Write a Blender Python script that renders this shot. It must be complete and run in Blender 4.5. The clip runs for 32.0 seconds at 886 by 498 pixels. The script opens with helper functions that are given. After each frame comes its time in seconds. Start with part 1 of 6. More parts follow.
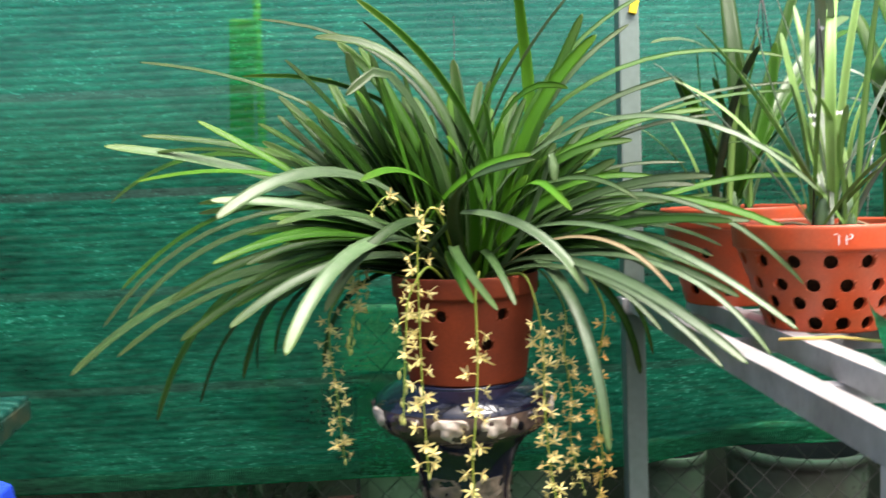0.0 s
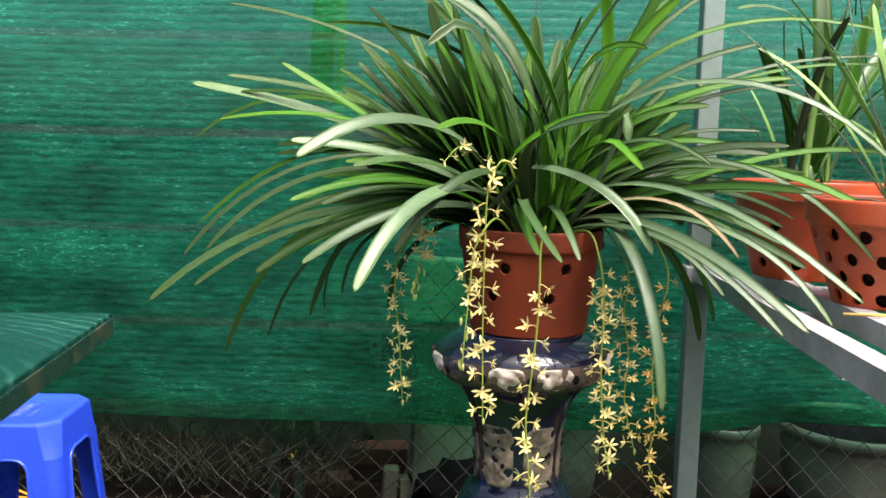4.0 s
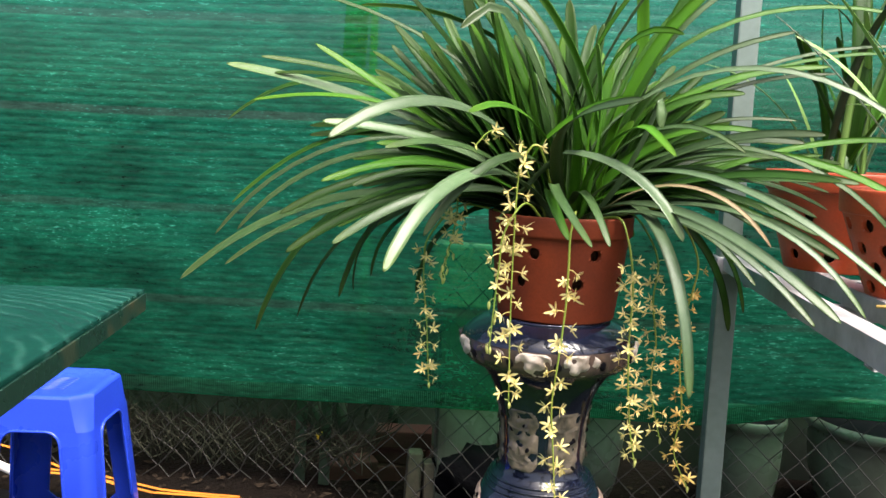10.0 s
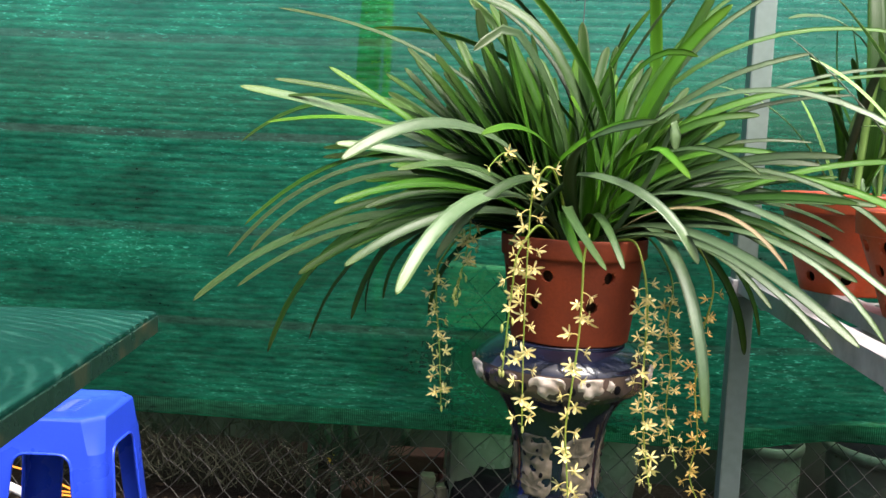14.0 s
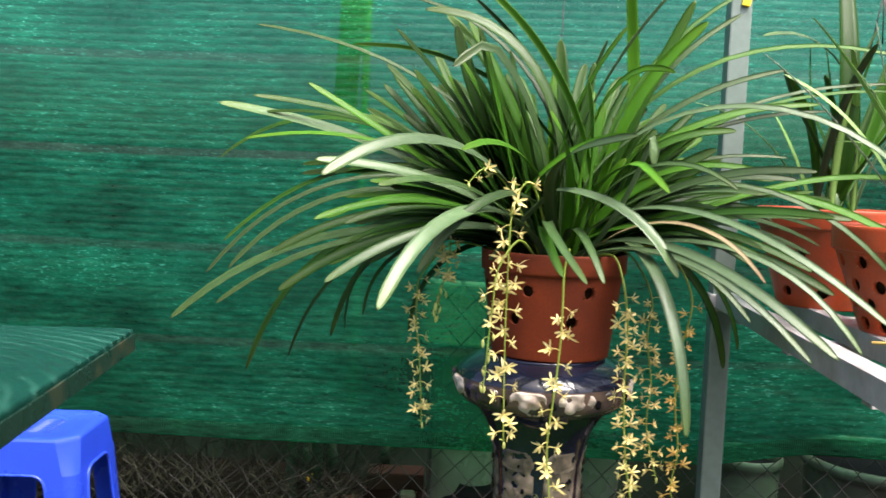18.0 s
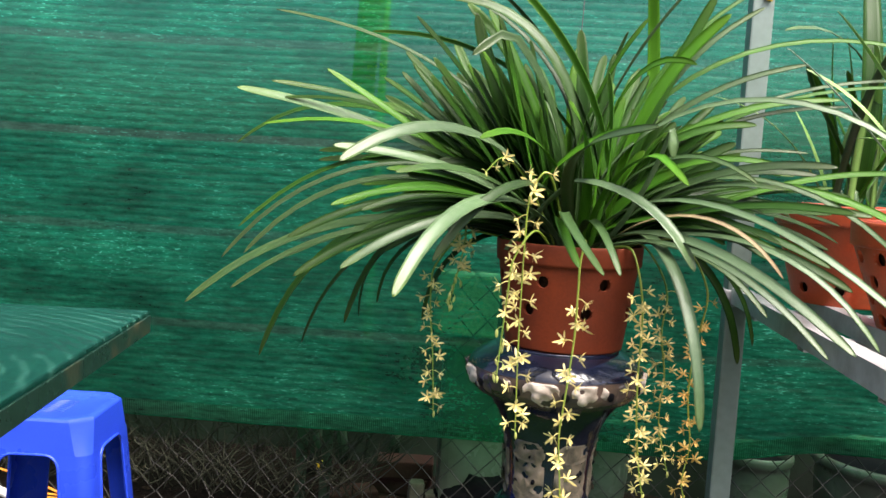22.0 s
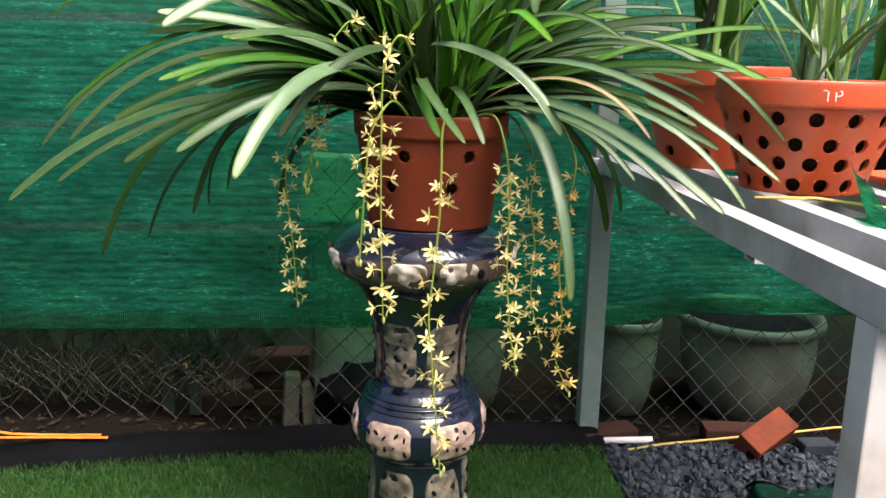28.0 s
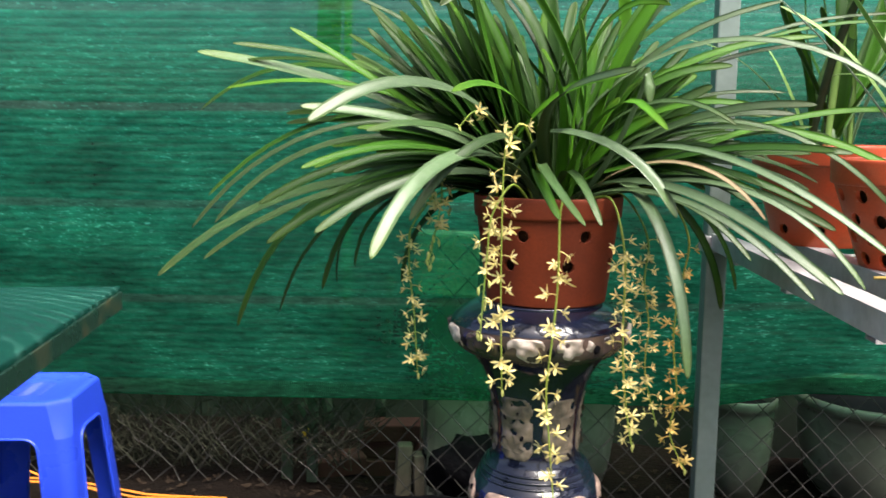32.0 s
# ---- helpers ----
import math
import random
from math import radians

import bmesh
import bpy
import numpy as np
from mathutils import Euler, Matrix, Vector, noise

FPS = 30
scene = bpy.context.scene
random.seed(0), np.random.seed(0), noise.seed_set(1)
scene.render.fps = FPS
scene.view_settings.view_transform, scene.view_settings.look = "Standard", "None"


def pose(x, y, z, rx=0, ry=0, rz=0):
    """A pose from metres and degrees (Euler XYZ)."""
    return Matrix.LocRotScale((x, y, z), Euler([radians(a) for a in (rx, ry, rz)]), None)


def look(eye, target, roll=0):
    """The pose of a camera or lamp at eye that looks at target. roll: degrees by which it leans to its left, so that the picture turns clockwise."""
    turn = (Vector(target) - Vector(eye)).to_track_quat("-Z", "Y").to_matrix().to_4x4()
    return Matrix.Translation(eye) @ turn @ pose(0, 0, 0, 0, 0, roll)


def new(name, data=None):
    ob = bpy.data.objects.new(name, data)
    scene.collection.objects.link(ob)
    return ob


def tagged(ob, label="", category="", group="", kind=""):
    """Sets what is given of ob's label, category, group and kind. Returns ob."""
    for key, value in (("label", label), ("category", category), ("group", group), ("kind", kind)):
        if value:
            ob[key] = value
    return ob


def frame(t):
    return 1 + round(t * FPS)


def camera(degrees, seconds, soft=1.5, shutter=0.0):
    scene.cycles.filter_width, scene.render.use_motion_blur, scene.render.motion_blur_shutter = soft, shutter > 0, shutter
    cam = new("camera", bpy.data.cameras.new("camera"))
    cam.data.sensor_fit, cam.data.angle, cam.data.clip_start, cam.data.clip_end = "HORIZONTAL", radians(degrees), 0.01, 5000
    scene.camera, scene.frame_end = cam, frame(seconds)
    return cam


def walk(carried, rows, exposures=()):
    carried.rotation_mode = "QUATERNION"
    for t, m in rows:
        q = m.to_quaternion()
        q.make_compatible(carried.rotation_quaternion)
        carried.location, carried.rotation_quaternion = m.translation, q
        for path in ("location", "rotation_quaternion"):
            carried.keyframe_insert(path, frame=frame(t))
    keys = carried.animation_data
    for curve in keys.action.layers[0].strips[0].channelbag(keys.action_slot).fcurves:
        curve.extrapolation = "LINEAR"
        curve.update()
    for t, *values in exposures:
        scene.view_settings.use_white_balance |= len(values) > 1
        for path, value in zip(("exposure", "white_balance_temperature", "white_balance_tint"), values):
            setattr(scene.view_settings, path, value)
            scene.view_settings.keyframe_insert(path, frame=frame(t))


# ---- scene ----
cam = camera(54.00, 32.0, shutter=0.7)
PATH = [
    (0, (-0.0869, -1.7728, 1.1293), (-0.0226, 0.2215, 0.9923), -2.09),
    (0.5, (-0.0888, -1.7381, 1.1505), (0.0454, 0.2518, 1.0012), 0.42),
    (1, (-0.1005, -1.7366, 1.1774), (0.0047, 0.2538, 1.0128), 0.43),
    (1.5, (-0.1001, -1.7342, 1.1759), (-0.0032, 0.2562, 1.0057), 0.20),
    (2, (-0.1007, -1.7950, 1.1289), (-0.0452, 0.1938, 0.9253), 1.24),
    (2.5, (-0.0806, -1.8052, 1.1021), (-0.1462, 0.1793, 0.8629), -0.71),
    (4.5, (-0.0965, -1.8176, 1.1153), (-0.1792, 0.1684, 0.8937), 1.70),
    (5, (-0.0903, -1.8304, 1.1172), (-0.2447, 0.1485, 0.8718), -0.45),
    (5.5, (-0.0869, -1.8184, 1.1132), (-0.2390, 0.1570, 0.8401), -0.41),
    (6, (-0.1133, -1.8059, 1.1074), (-0.2776, 0.1559, 0.7545), 1.62),
    (6.5, (-0.1157, -1.7919, 1.1020), (-0.2991, 0.1676, 0.7461), 2.45),
    (7, (-0.1171, -1.7914, 1.1008), (-0.2959, 0.1679, 0.7416), 2.54),
    (7.5, (-0.1151, -1.7973, 1.1012), (-0.2928, 0.1664, 0.7662), 2.36),
    (8, (-0.1148, -1.7977, 1.1006), (-0.2762, 0.1694, 0.7774), 2.50),
    (8.5, (-0.1144, -1.8001, 1.1014), (-0.2854, 0.1694, 0.7985), 2.92),
    (9, (-0.0997, -1.8226, 1.1042), (-0.2810, 0.1546, 0.8644), 1.88),
    (9.5, (-0.0963, -1.8150, 1.1017), (-0.2538, 0.1636, 0.8560), 2.20),
    (10, (-0.0979, -1.8159, 1.1010), (-0.2422, 0.1630, 0.8492), 2.41),
    (10.5, (-0.0954, -1.8137, 1.0998), (-0.2356, 0.1653, 0.8473), 2.46),
    (11, (-0.0950, -1.8141, 1.0986), (-0.2335, 0.1655, 0.8495), 2.46),
    (11.5, (-0.0944, -1.8024, 1.1019), (-0.1725, 0.1756, 0.8171), 2.05),
    (12, (-0.0981, -1.7985, 1.1019), (-0.1878, 0.1791, 0.8175), 2.11),
    (12.5, (-0.0988, -1.8040, 1.1032), (-0.1901, 0.1800, 0.8679), 1.82),
    (13, (-0.0946, -1.8110, 1.1073), (-0.1976, 0.1760, 0.9044), 1.38),
    (13.5, (-0.0995, -1.8142, 1.1016), (-0.2721, 0.1692, 0.9111), 2.42),
    (14, (-0.0987, -1.8083, 1.1026), (-0.2744, 0.1734, 0.8978), 2.36),
    (14.5, (-0.0972, -1.8094, 1.1009), (-0.2564, 0.1745, 0.9038), 2.50),
    (16.5, (-0.1065, -1.8114, 1.0935), (-0.2539, 0.1724, 0.8865), 3.06),
    (17, (-0.0941, -1.8200, 1.0989), (-0.2452, 0.1655, 0.9122), 0.94),
    (17.5, (-0.1039, -1.8165, 1.0986), (-0.2882, 0.1672, 0.9226), 1.52),
    (18, (-0.1048, -1.8068, 1.0979), (-0.2300, 0.1826, 0.9357), 2.25),
    (18.5, (-0.1039, -1.7997, 1.0939), (-0.1985, 0.1882, 0.8962), 3.03),
    (19, (-0.1156, -1.8005, 1.0949), (-0.2449, 0.1855, 0.8966), 3.60),
    (19.5, (-0.1203, -1.7935, 1.0891), (-0.2757, 0.1871, 0.8586), 3.74),
    (20, (-0.1124, -1.8015, 1.0936), (-0.2589, 0.1846, 0.9093), 3.33),
    (20.5, (-0.1018, -1.8098, 1.0956), (-0.2547, 0.1782, 0.9385), 2.29),
    (21, (-0.1056, -1.8098, 1.0948), (-0.2633, 0.1774, 0.9332), 2.46),
    (21.5, (-0.1046, -1.8073, 1.0944), (-0.2579, 0.1803, 0.9337), 2.59),
    (22, (-0.1120, -1.8052, 1.0913), (-0.2632, 0.1807, 0.9091), 3.37),
    (22.5, (-0.1054, -1.8077, 1.0940), (-0.2547, 0.1805, 0.9368), 2.56),
    (23, (-0.1046, -1.8065, 1.0928), (-0.2415, 0.1824, 0.9335), 2.70),
    (23.5, (-0.1030, -1.8066, 1.0931), (-0.2357, 0.1824, 0.9318), 2.76),
    (24, (-0.1020, -1.7894, 1.0890), (-0.1698, 0.1939, 0.8400), 3.18),
    (24.5, (-0.0991, -1.7834, 1.0882), (-0.1489, 0.1950, 0.7991), 2.35),
    (25, (-0.0934, -1.7604, 1.0832), (-0.0676, 0.2191, 0.7984), 2.07),
    (25.5, (-0.0841, -1.7229, 1.0812), (0.0089, 0.2648, 0.8807), 1.67),
    (26, (-0.0861, -1.7068, 1.0757), (0.0208, 0.2772, 0.8466), 2.87),
    (26.5, (-0.0768, -1.6804, 1.0687), (0.0965, 0.2769, 0.6963), 1.83),
    (28.5, (-0.0817, -1.6980, 1.0607), (0.0512, 0.2510, 0.6318), 1.36),
    (29, (-0.0855, -1.7074, 1.0612), (0.0430, 0.2443, 0.6436), 1.59),
    (29.5, (-0.0994, -1.7537, 1.0718), (-0.0429, 0.2253, 0.7883), 2.48),
    (30, (-0.0983, -1.7601, 1.0820), (-0.0585, 0.2255, 0.8461), 1.38),
    (30.5, (-0.1059, -1.7681, 1.0868), (-0.1607, 0.2168, 0.8479), 0.41),
    (31, (-0.1059, -1.7672, 1.0763), (-0.1939, 0.2091, 0.7818), 0.10),
    (31.5, (-0.1042, -1.7801, 1.0854), (-0.2518, 0.1989, 0.8371), -0.73),
    (32, (-0.1160, -1.7691, 1.0811), (-0.2099, 0.2108, 0.8144), 0.64),
]
walk(cam, [(t, look(eye, target, roll)) for t, eye, target, roll in PATH])

# ---------------------------------------------------------------- light
world = bpy.data.worlds.new("sky")
scene.world = world
world.use_nodes = True
wn = world.node_tree
sky = wn.nodes.new("ShaderNodeTexSky")
sky.sky_type, sky.sun_disc = "NISHITA", False
sky.sun_elevation, sky.sun_rotation = radians(63), radians(144)
sky.air_density, sky.dust_density, sky.ozone_density = 0.6, 6.0, 0.5
wn.links.new(sky.outputs[0], wn.nodes["Background"].inputs[0])
wn.nodes["Background"].inputs[1].default_value = 0.15

sun = new("sun", bpy.data.lights.new("sun", "SUN"))
sun.data.energy, sun.data.angle, sun.data.color = 3.5, radians(40), (1.0, 0.96, 0.88)
sun.matrix_world = look((1.05, -1.45, 3.9), (0.0, 0.0, 0.4))
scene.view_settings.exposure = 1.4


# ---------------------------------------------------------------- materials
def rgba(c):
    return (*c, 1.0)


def material(name, colour, rough=0.6, metal=0.0, second=None, scale=8.0, fine=90.0, bump=0.15, depth=0.004,
             spec=0.5, per_object=0.0, threshold=(0.35, 0.7), coat=0.0, translucent=0.0, object_space=True):
    """A surface with stains at a large scale, grain at a fine one and a light relief."""
    m = bpy.data.materials.new(name)
    m.use_nodes = True
    nt = m.node_tree
    b = nt.nodes["Principled BSDF"]
    coord = nt.nodes.new("ShaderNodeTexCoord")
    where = coord.outputs["Object" if object_space else "Generated"]
    big, small = nt.nodes.new("ShaderNodeTexNoise"), nt.nodes.new("ShaderNodeTexNoise")
    big.inputs["Scale"].default_value, big.inputs["Detail"].default_value = scale, 5
    small.inputs["Scale"].default_value, small.inputs["Detail"].default_value = fine, 3
    for n in (big, small):
        nt.links.new(where, n.inputs["Vector"])
    ramp = nt.nodes.new("ShaderNodeValToRGB")
    ramp.color_ramp.elements[0].position, ramp.color_ramp.elements[1].position = threshold
    ramp.color_ramp.elements[0].color = rgba(colour)
    ramp.color_ramp.elements[1].color = rgba(second or tuple(0.75 * v for v in colour))
    nt.links.new(big.outputs["Fac"], ramp.inputs["Fac"])
    grain = nt.nodes.new("ShaderNodeHueSaturation")
    nt.links.new(ramp.outputs["Color"], grain.inputs["Color"])
    vary = nt.nodes.new("ShaderNodeMapRange")
    vary.inputs["To Min"].default_value, vary.inputs["To Max"].default_value = 0.82, 1.18
    nt.links.new(small.outputs["Fac"], vary.inputs["Value"])
    if per_object:
        info = nt.nodes.new("ShaderNodeObjectInfo")
        spread = nt.nodes.new("ShaderNodeMapRange")
        spread.inputs["To Min"].default_value, spread.inputs["To Max"].default_value = 1 - per_object, 1 + per_object
        nt.links.new(info.outputs["Random"], spread.inputs["Value"])
        both = nt.nodes.new("ShaderNodeMath")
        both.operation = "MULTIPLY"
        nt.links.new(vary.outputs["Result"], both.inputs[0])
        nt.links.new(spread.outputs["Result"], both.inputs[1])
        nt.links.new(both.outputs["Value"], grain.inputs["Value"])
    else:
        nt.links.new(vary.outputs["Result"], grain.inputs["Value"])
    nt.links.new(grain.outputs["Color"], b.inputs["Base Color"])
    b.inputs["Metallic"].default_value = metal
    b.inputs["Specular IOR Level"].default_value = spec
    b.inputs["Coat Weight"].default_value = coat
    gloss = nt.nodes.new("ShaderNodeMapRange")
    gloss.inputs["To Min"].default_value, gloss.inputs["To Max"].default_value = max(rough - 0.1, 0.02), min(rough * 1.25, 1)
    nt.links.new(big.outputs["Fac"], gloss.inputs["Value"])
    nt.links.new(gloss.outputs["Result"], b.inputs["Roughness"])
    if bump:
        rel = nt.nodes.new("ShaderNodeBump")
        rel.inputs["Strength"].default_value, rel.inputs["Distance"].default_value = bump, depth
        nt.links.new(small.outputs["Fac"], rel.inputs["Height"])
        nt.links.new(rel.outputs["Normal"], b.inputs["Normal"])
    if translucent:
        thin = nt.nodes.new("ShaderNodeBsdfTranslucent")
        nt.links.new(grain.outputs["Color"], thin.inputs["Color"])
        mix = nt.nodes.new("ShaderNodeMixShader")
        mix.inputs[0].default_value = translucent
        out = nt.nodes["Material Output"]
        nt.links.new(b.outputs[0], mix.inputs[1])
        nt.links.new(thin.outputs[0], mix.inputs[2])
        nt.links.new(mix.outputs[0], out.inputs["Surface"])
    return m


def leaf_material(name, colour, tip, rough=0.34, dust_film=0.05, shine=0.3):
    """Strap leaf: pale midrib and parallel veins across the width, yellower towards the tip."""
    m = bpy.data.materials.new(name)
    m.use_nodes = True
    nt = m.node_tree
    b = nt.nodes["Principled BSDF"]
    uv = nt.nodes.new("ShaderNodeUVMap")
    sep = nt.nodes.new("ShaderNodeSeparateXYZ")
    nt.links.new(uv.outputs[0], sep.inputs[0])
    info = nt.nodes.new("ShaderNodeObjectInfo")
    ramp = nt.nodes.new("ShaderNodeValToRGB")
    cr = ramp.color_ramp
    cr.elements[0].position, cr.elements[0].color = 0.0, rgba(tuple(1.5 * v for v in colour))
    cr.elements[1].position, cr.elements[1].color = 1.0, rgba(tip)
    for at, c in ((0.25, colour), (0.85, tuple(1.15 * v for v in colour))):
        e = cr.elements.new(at)
        e.color = rgba(c)
    nt.links.new(sep.outputs[1], ramp.inputs["Fac"])
    veins = nt.nodes.new("ShaderNodeTexWave")
    veins.wave_type, veins.bands_direction = "BANDS", "X"
    veins.inputs["Scale"].default_value, veins.inputs["Distortion"].default_value = 2.6, 0.6
    nt.links.new(uv.outputs[0], veins.inputs["Vector"])
    spots = nt.nodes.new("ShaderNodeTexNoise")
    spots.inputs["Scale"].default_value, spots.inputs["Detail"].default_value = 14, 4
    coord = nt.nodes.new("ShaderNodeTexCoord")
    nt.links.new(coord.outputs["Object"], spots.inputs["Vector"])
    hue = nt.nodes.new("ShaderNodeHueSaturation")
    dust = nt.nodes.new("ShaderNodeTexNoise")
    dust.inputs["Scale"].default_value, dust.inputs["Detail"].default_value = 38, 6
    long = nt.nodes.new("ShaderNodeMapping")
    long.inputs["Scale"].default_value = (0.06, 0.9, 1.0)
    nt.links.new(uv.outputs[0], long.inputs["Vector"])
    nt.links.new(long.outputs[0], dust.inputs["Vector"])
    film = nt.nodes.new("ShaderNodeMapRange")
    film.inputs["From Min"].default_value, film.inputs["From Max"].default_value = 0.45, 0.75
    film.inputs["To Max"].default_value = dust_film
    nt.links.new(dust.outputs["Fac"], film.inputs["Value"])
    bloom = nt.nodes.new("ShaderNodeMix")
    bloom.data_type = "RGBA"
    bloom.inputs["B"].default_value = (0.26, 0.30, 0.22, 1)
    nt.links.new(film.outputs["Result"], bloom.inputs["Factor"])
    nt.links.new(ramp.outputs["Color"], bloom.inputs["A"])
    nt.links.new(bloom.outputs["Result"], hue.inputs["Color"])
    matt = nt.nodes.new("ShaderNodeMapRange")
    matt.inputs["To Min"].default_value, matt.inputs["To Max"].default_value = rough - 0.1, rough + 0.2
    nt.links.new(dust.outputs["Fac"], matt.inputs["Value"])
    nt.links.new(matt.outputs["Result"], b.inputs["Roughness"])
    val = nt.nodes.new("ShaderNodeMapRange")
    val.inputs["To Min"].default_value, val.inputs["To Max"].default_value = 0.68, 1.3
    nt.links.new(info.outputs["Random"], val.inputs["Value"])
    v2 = nt.nodes.new("ShaderNodeMapRange")
    v2.inputs["To Min"].default_value, v2.inputs["To Max"].default_value = 0.8, 1.2
    nt.links.new(spots.outputs["Fac"], v2.inputs["Value"])
    v3 = nt.nodes.new("ShaderNodeMapRange")
    v3.inputs["To Min"].default_value, v3.inputs["To Max"].default_value = 0.88, 1.12
    nt.links.new(veins.outputs["Fac"], v3.inputs["Value"])
    a, c = nt.nodes.new("ShaderNodeMath"), nt.nodes.new("ShaderNodeMath")
    a.operation = c.operation = "MULTIPLY"
    nt.links.new(val.outputs[0], a.inputs[0])
    nt.links.new(v2.outputs[0], a.inputs[1])
    nt.links.new(a.outputs[0], c.inputs[0])
    nt.links.new(v3.outputs[0], c.inputs[1])
    nt.links.new(c.outputs[0], hue.inputs["Value"])
    nt.links.new(hue.outputs["Color"], b.inputs["Base Color"])
    b.inputs["Roughness"].default_value = rough
    b.inputs["Specular IOR Level"].default_value = shine
    rel = nt.nodes.new("ShaderNodeBump")
    rel.inputs["Strength"].default_value, rel.inputs["Distance"].default_value = 0.1, 0.001
    nt.links.new(veins.outputs["Fac"], rel.inputs["Height"])
    nt.links.new(rel.outputs["Normal"], b.inputs["Normal"])
    thin = nt.nodes.new("ShaderNodeBsdfTranslucent")
    nt.links.new(hue.outputs["Color"], thin.inputs["Color"])
    mix = nt.nodes.new("ShaderNodeMixShader")
    mix.inputs[0].default_value = 0.24
    nt.links.new(b.outputs[0], mix.inputs[1])
    nt.links.new(thin.outputs[0], mix.inputs[2])
    nt.links.new(mix.outputs[0], nt.nodes["Material Output"].inputs["Surface"])
    return m


def net_material():
    """Woven green shade cloth: thin ribs, darker selvedge bands, gaps that let the background through."""
    m = bpy.data.materials.new("shade_cloth")
    m.use_nodes = True
    nt = m.node_tree
    b = nt.nodes["Principled BSDF"]
    coord = nt.nodes.new("ShaderNodeTexCoord")
    uv = nt.nodes.new("ShaderNodeUVMap")
    sep = nt.nodes.new("ShaderNodeSeparateXYZ")
    nt.links.new(uv.outputs[0], sep.inputs[0])
    blot = nt.nodes.new("ShaderNodeTexNoise")
    blot.inputs["Scale"].default_value, blot.inputs["Detail"].default_value = 3.0, 6
    stretch = nt.nodes.new("ShaderNodeMapping")
    stretch.inputs["Scale"].default_value = (1.0, 1.0, 2.2)
    nt.links.new(coord.outputs["Object"], stretch.inputs["Vector"])
    nt.links.new(stretch.outputs[0], blot.inputs["Vector"])
    weave = nt.nodes.new("ShaderNodeTexNoise")
    weave.inputs["Scale"].default_value, weave.inputs["Detail"].default_value = 95.0, 5
    squash = nt.nodes.new("ShaderNodeMapping")
    squash.inputs["Scale"].default_value = (0.85, 1.0, 1.15)
    nt.links.new(coord.outputs["Object"], squash.inputs["Vector"])
    nt.links.new(squash.outputs[0], weave.inputs["Vector"])
    ramp = nt.nodes.new("ShaderNodeValToRGB")
    ramp.color_ramp.elements[0].position, ramp.color_ramp.elements[0].color = 0.3, (0.004, 0.050, 0.029, 1)
    ramp.color_ramp.elements[1].position, ramp.color_ramp.elements[1].color = 0.75, (0.011, 0.155, 0.088, 1)
    nt.links.new(blot.outputs["Fac"], ramp.inputs["Fac"])
    tape = nt.nodes.new("ShaderNodeMix")
    tape.data_type = "RGBA"
    tape.inputs["B"].default_value = (0.045, 0.062, 0.05, 1)
    nt.links.new(sep.outputs[1], tape.inputs["Factor"])
    nt.links.new(ramp.outputs["Color"], tape.inputs["A"])
    hue = nt.nodes.new("ShaderNodeHueSaturation")
    val = nt.nodes.new("ShaderNodeMapRange")
    val.inputs["From Min"].default_value, val.inputs["From Max"].default_value = 0.3, 0.7
    val.inputs["To Min"].default_value, val.inputs["To Max"].default_value = 0.5, 1.55
    # dashes that brighten the colour, in place of broken glint streaks
    dash = nt.nodes.new("ShaderNodeTexNoise")
    dash.inputs["Scale"].default_value, dash.inputs["Detail"].default_value, dash.inputs["Roughness"].default_value = 1.0, 5, 0.62
    slant = nt.nodes.new("ShaderNodeMapping")
    slant.inputs["Scale"].default_value, slant.inputs["Rotation"].default_value = (17.0, 17.0, 95.0), (0, radians(5), 0)
    nt.links.new(coord.outputs["Object"], slant.inputs["Vector"])
    nt.links.new(slant.outputs[0], dash.inputs["Vector"])
    nt.links.new(dash.outputs["Fac"], val.inputs["Value"])
    nt.links.new(val.outputs[0], hue.inputs["Value"])
    # shade in the rib creases, mixed into the colour
    crease_shade = nt.nodes.new("ShaderNodeMix")
    crease_shade.data_type = "RGBA"
    crease_shade.inputs["B"].default_value = (0.001, 0.022, 0.013, 1)
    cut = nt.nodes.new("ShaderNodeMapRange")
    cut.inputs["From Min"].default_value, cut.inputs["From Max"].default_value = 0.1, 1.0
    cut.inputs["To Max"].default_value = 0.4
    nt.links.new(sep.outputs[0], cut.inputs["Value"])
    nt.links.new(cut.outputs[0], crease_shade.inputs["Factor"])
    nt.links.new(tape.outputs["Result"], crease_shade.inputs["A"])
    # pale glints painted into the base colour, in patches
    spark = nt.nodes.new("ShaderNodeTexNoise")
    spark.inputs["Scale"].default_value, spark.inputs["Detail"].default_value = 150.0, 3
    glint_map = nt.nodes.new("ShaderNodeMapping")
    glint_map.inputs["Scale"].default_value, glint_map.inputs["Rotation"].default_value = (0.3, 1.0, 1.25), (0, radians(-6), 0)
    nt.links.new(coord.outputs["Object"], glint_map.inputs["Vector"])
    nt.links.new(glint_map.outputs[0], spark.inputs["Vector"])
    flash = nt.nodes.new("ShaderNodeMapRange")
    flash.inputs["From Min"].default_value, flash.inputs["From Max"].default_value = 0.60, 0.69
    nt.links.new(spark.outputs["Fac"], flash.inputs["Value"])
    patch = nt.nodes.new("ShaderNodeMapRange")
    patch.inputs["From Min"].default_value, patch.inputs["From Max"].default_value = 0.45, 0.75
    nt.links.new(blot.outputs["Fac"], patch.inputs["Value"])
    both = nt.nodes.new("ShaderNodeMath")
    both.operation = "MULTIPLY"
    nt.links.new(flash.outputs[0], both.inputs[0])
    nt.links.new(patch.outputs[0], both.inputs[1])
    glint = nt.nodes.new("ShaderNodeMix")
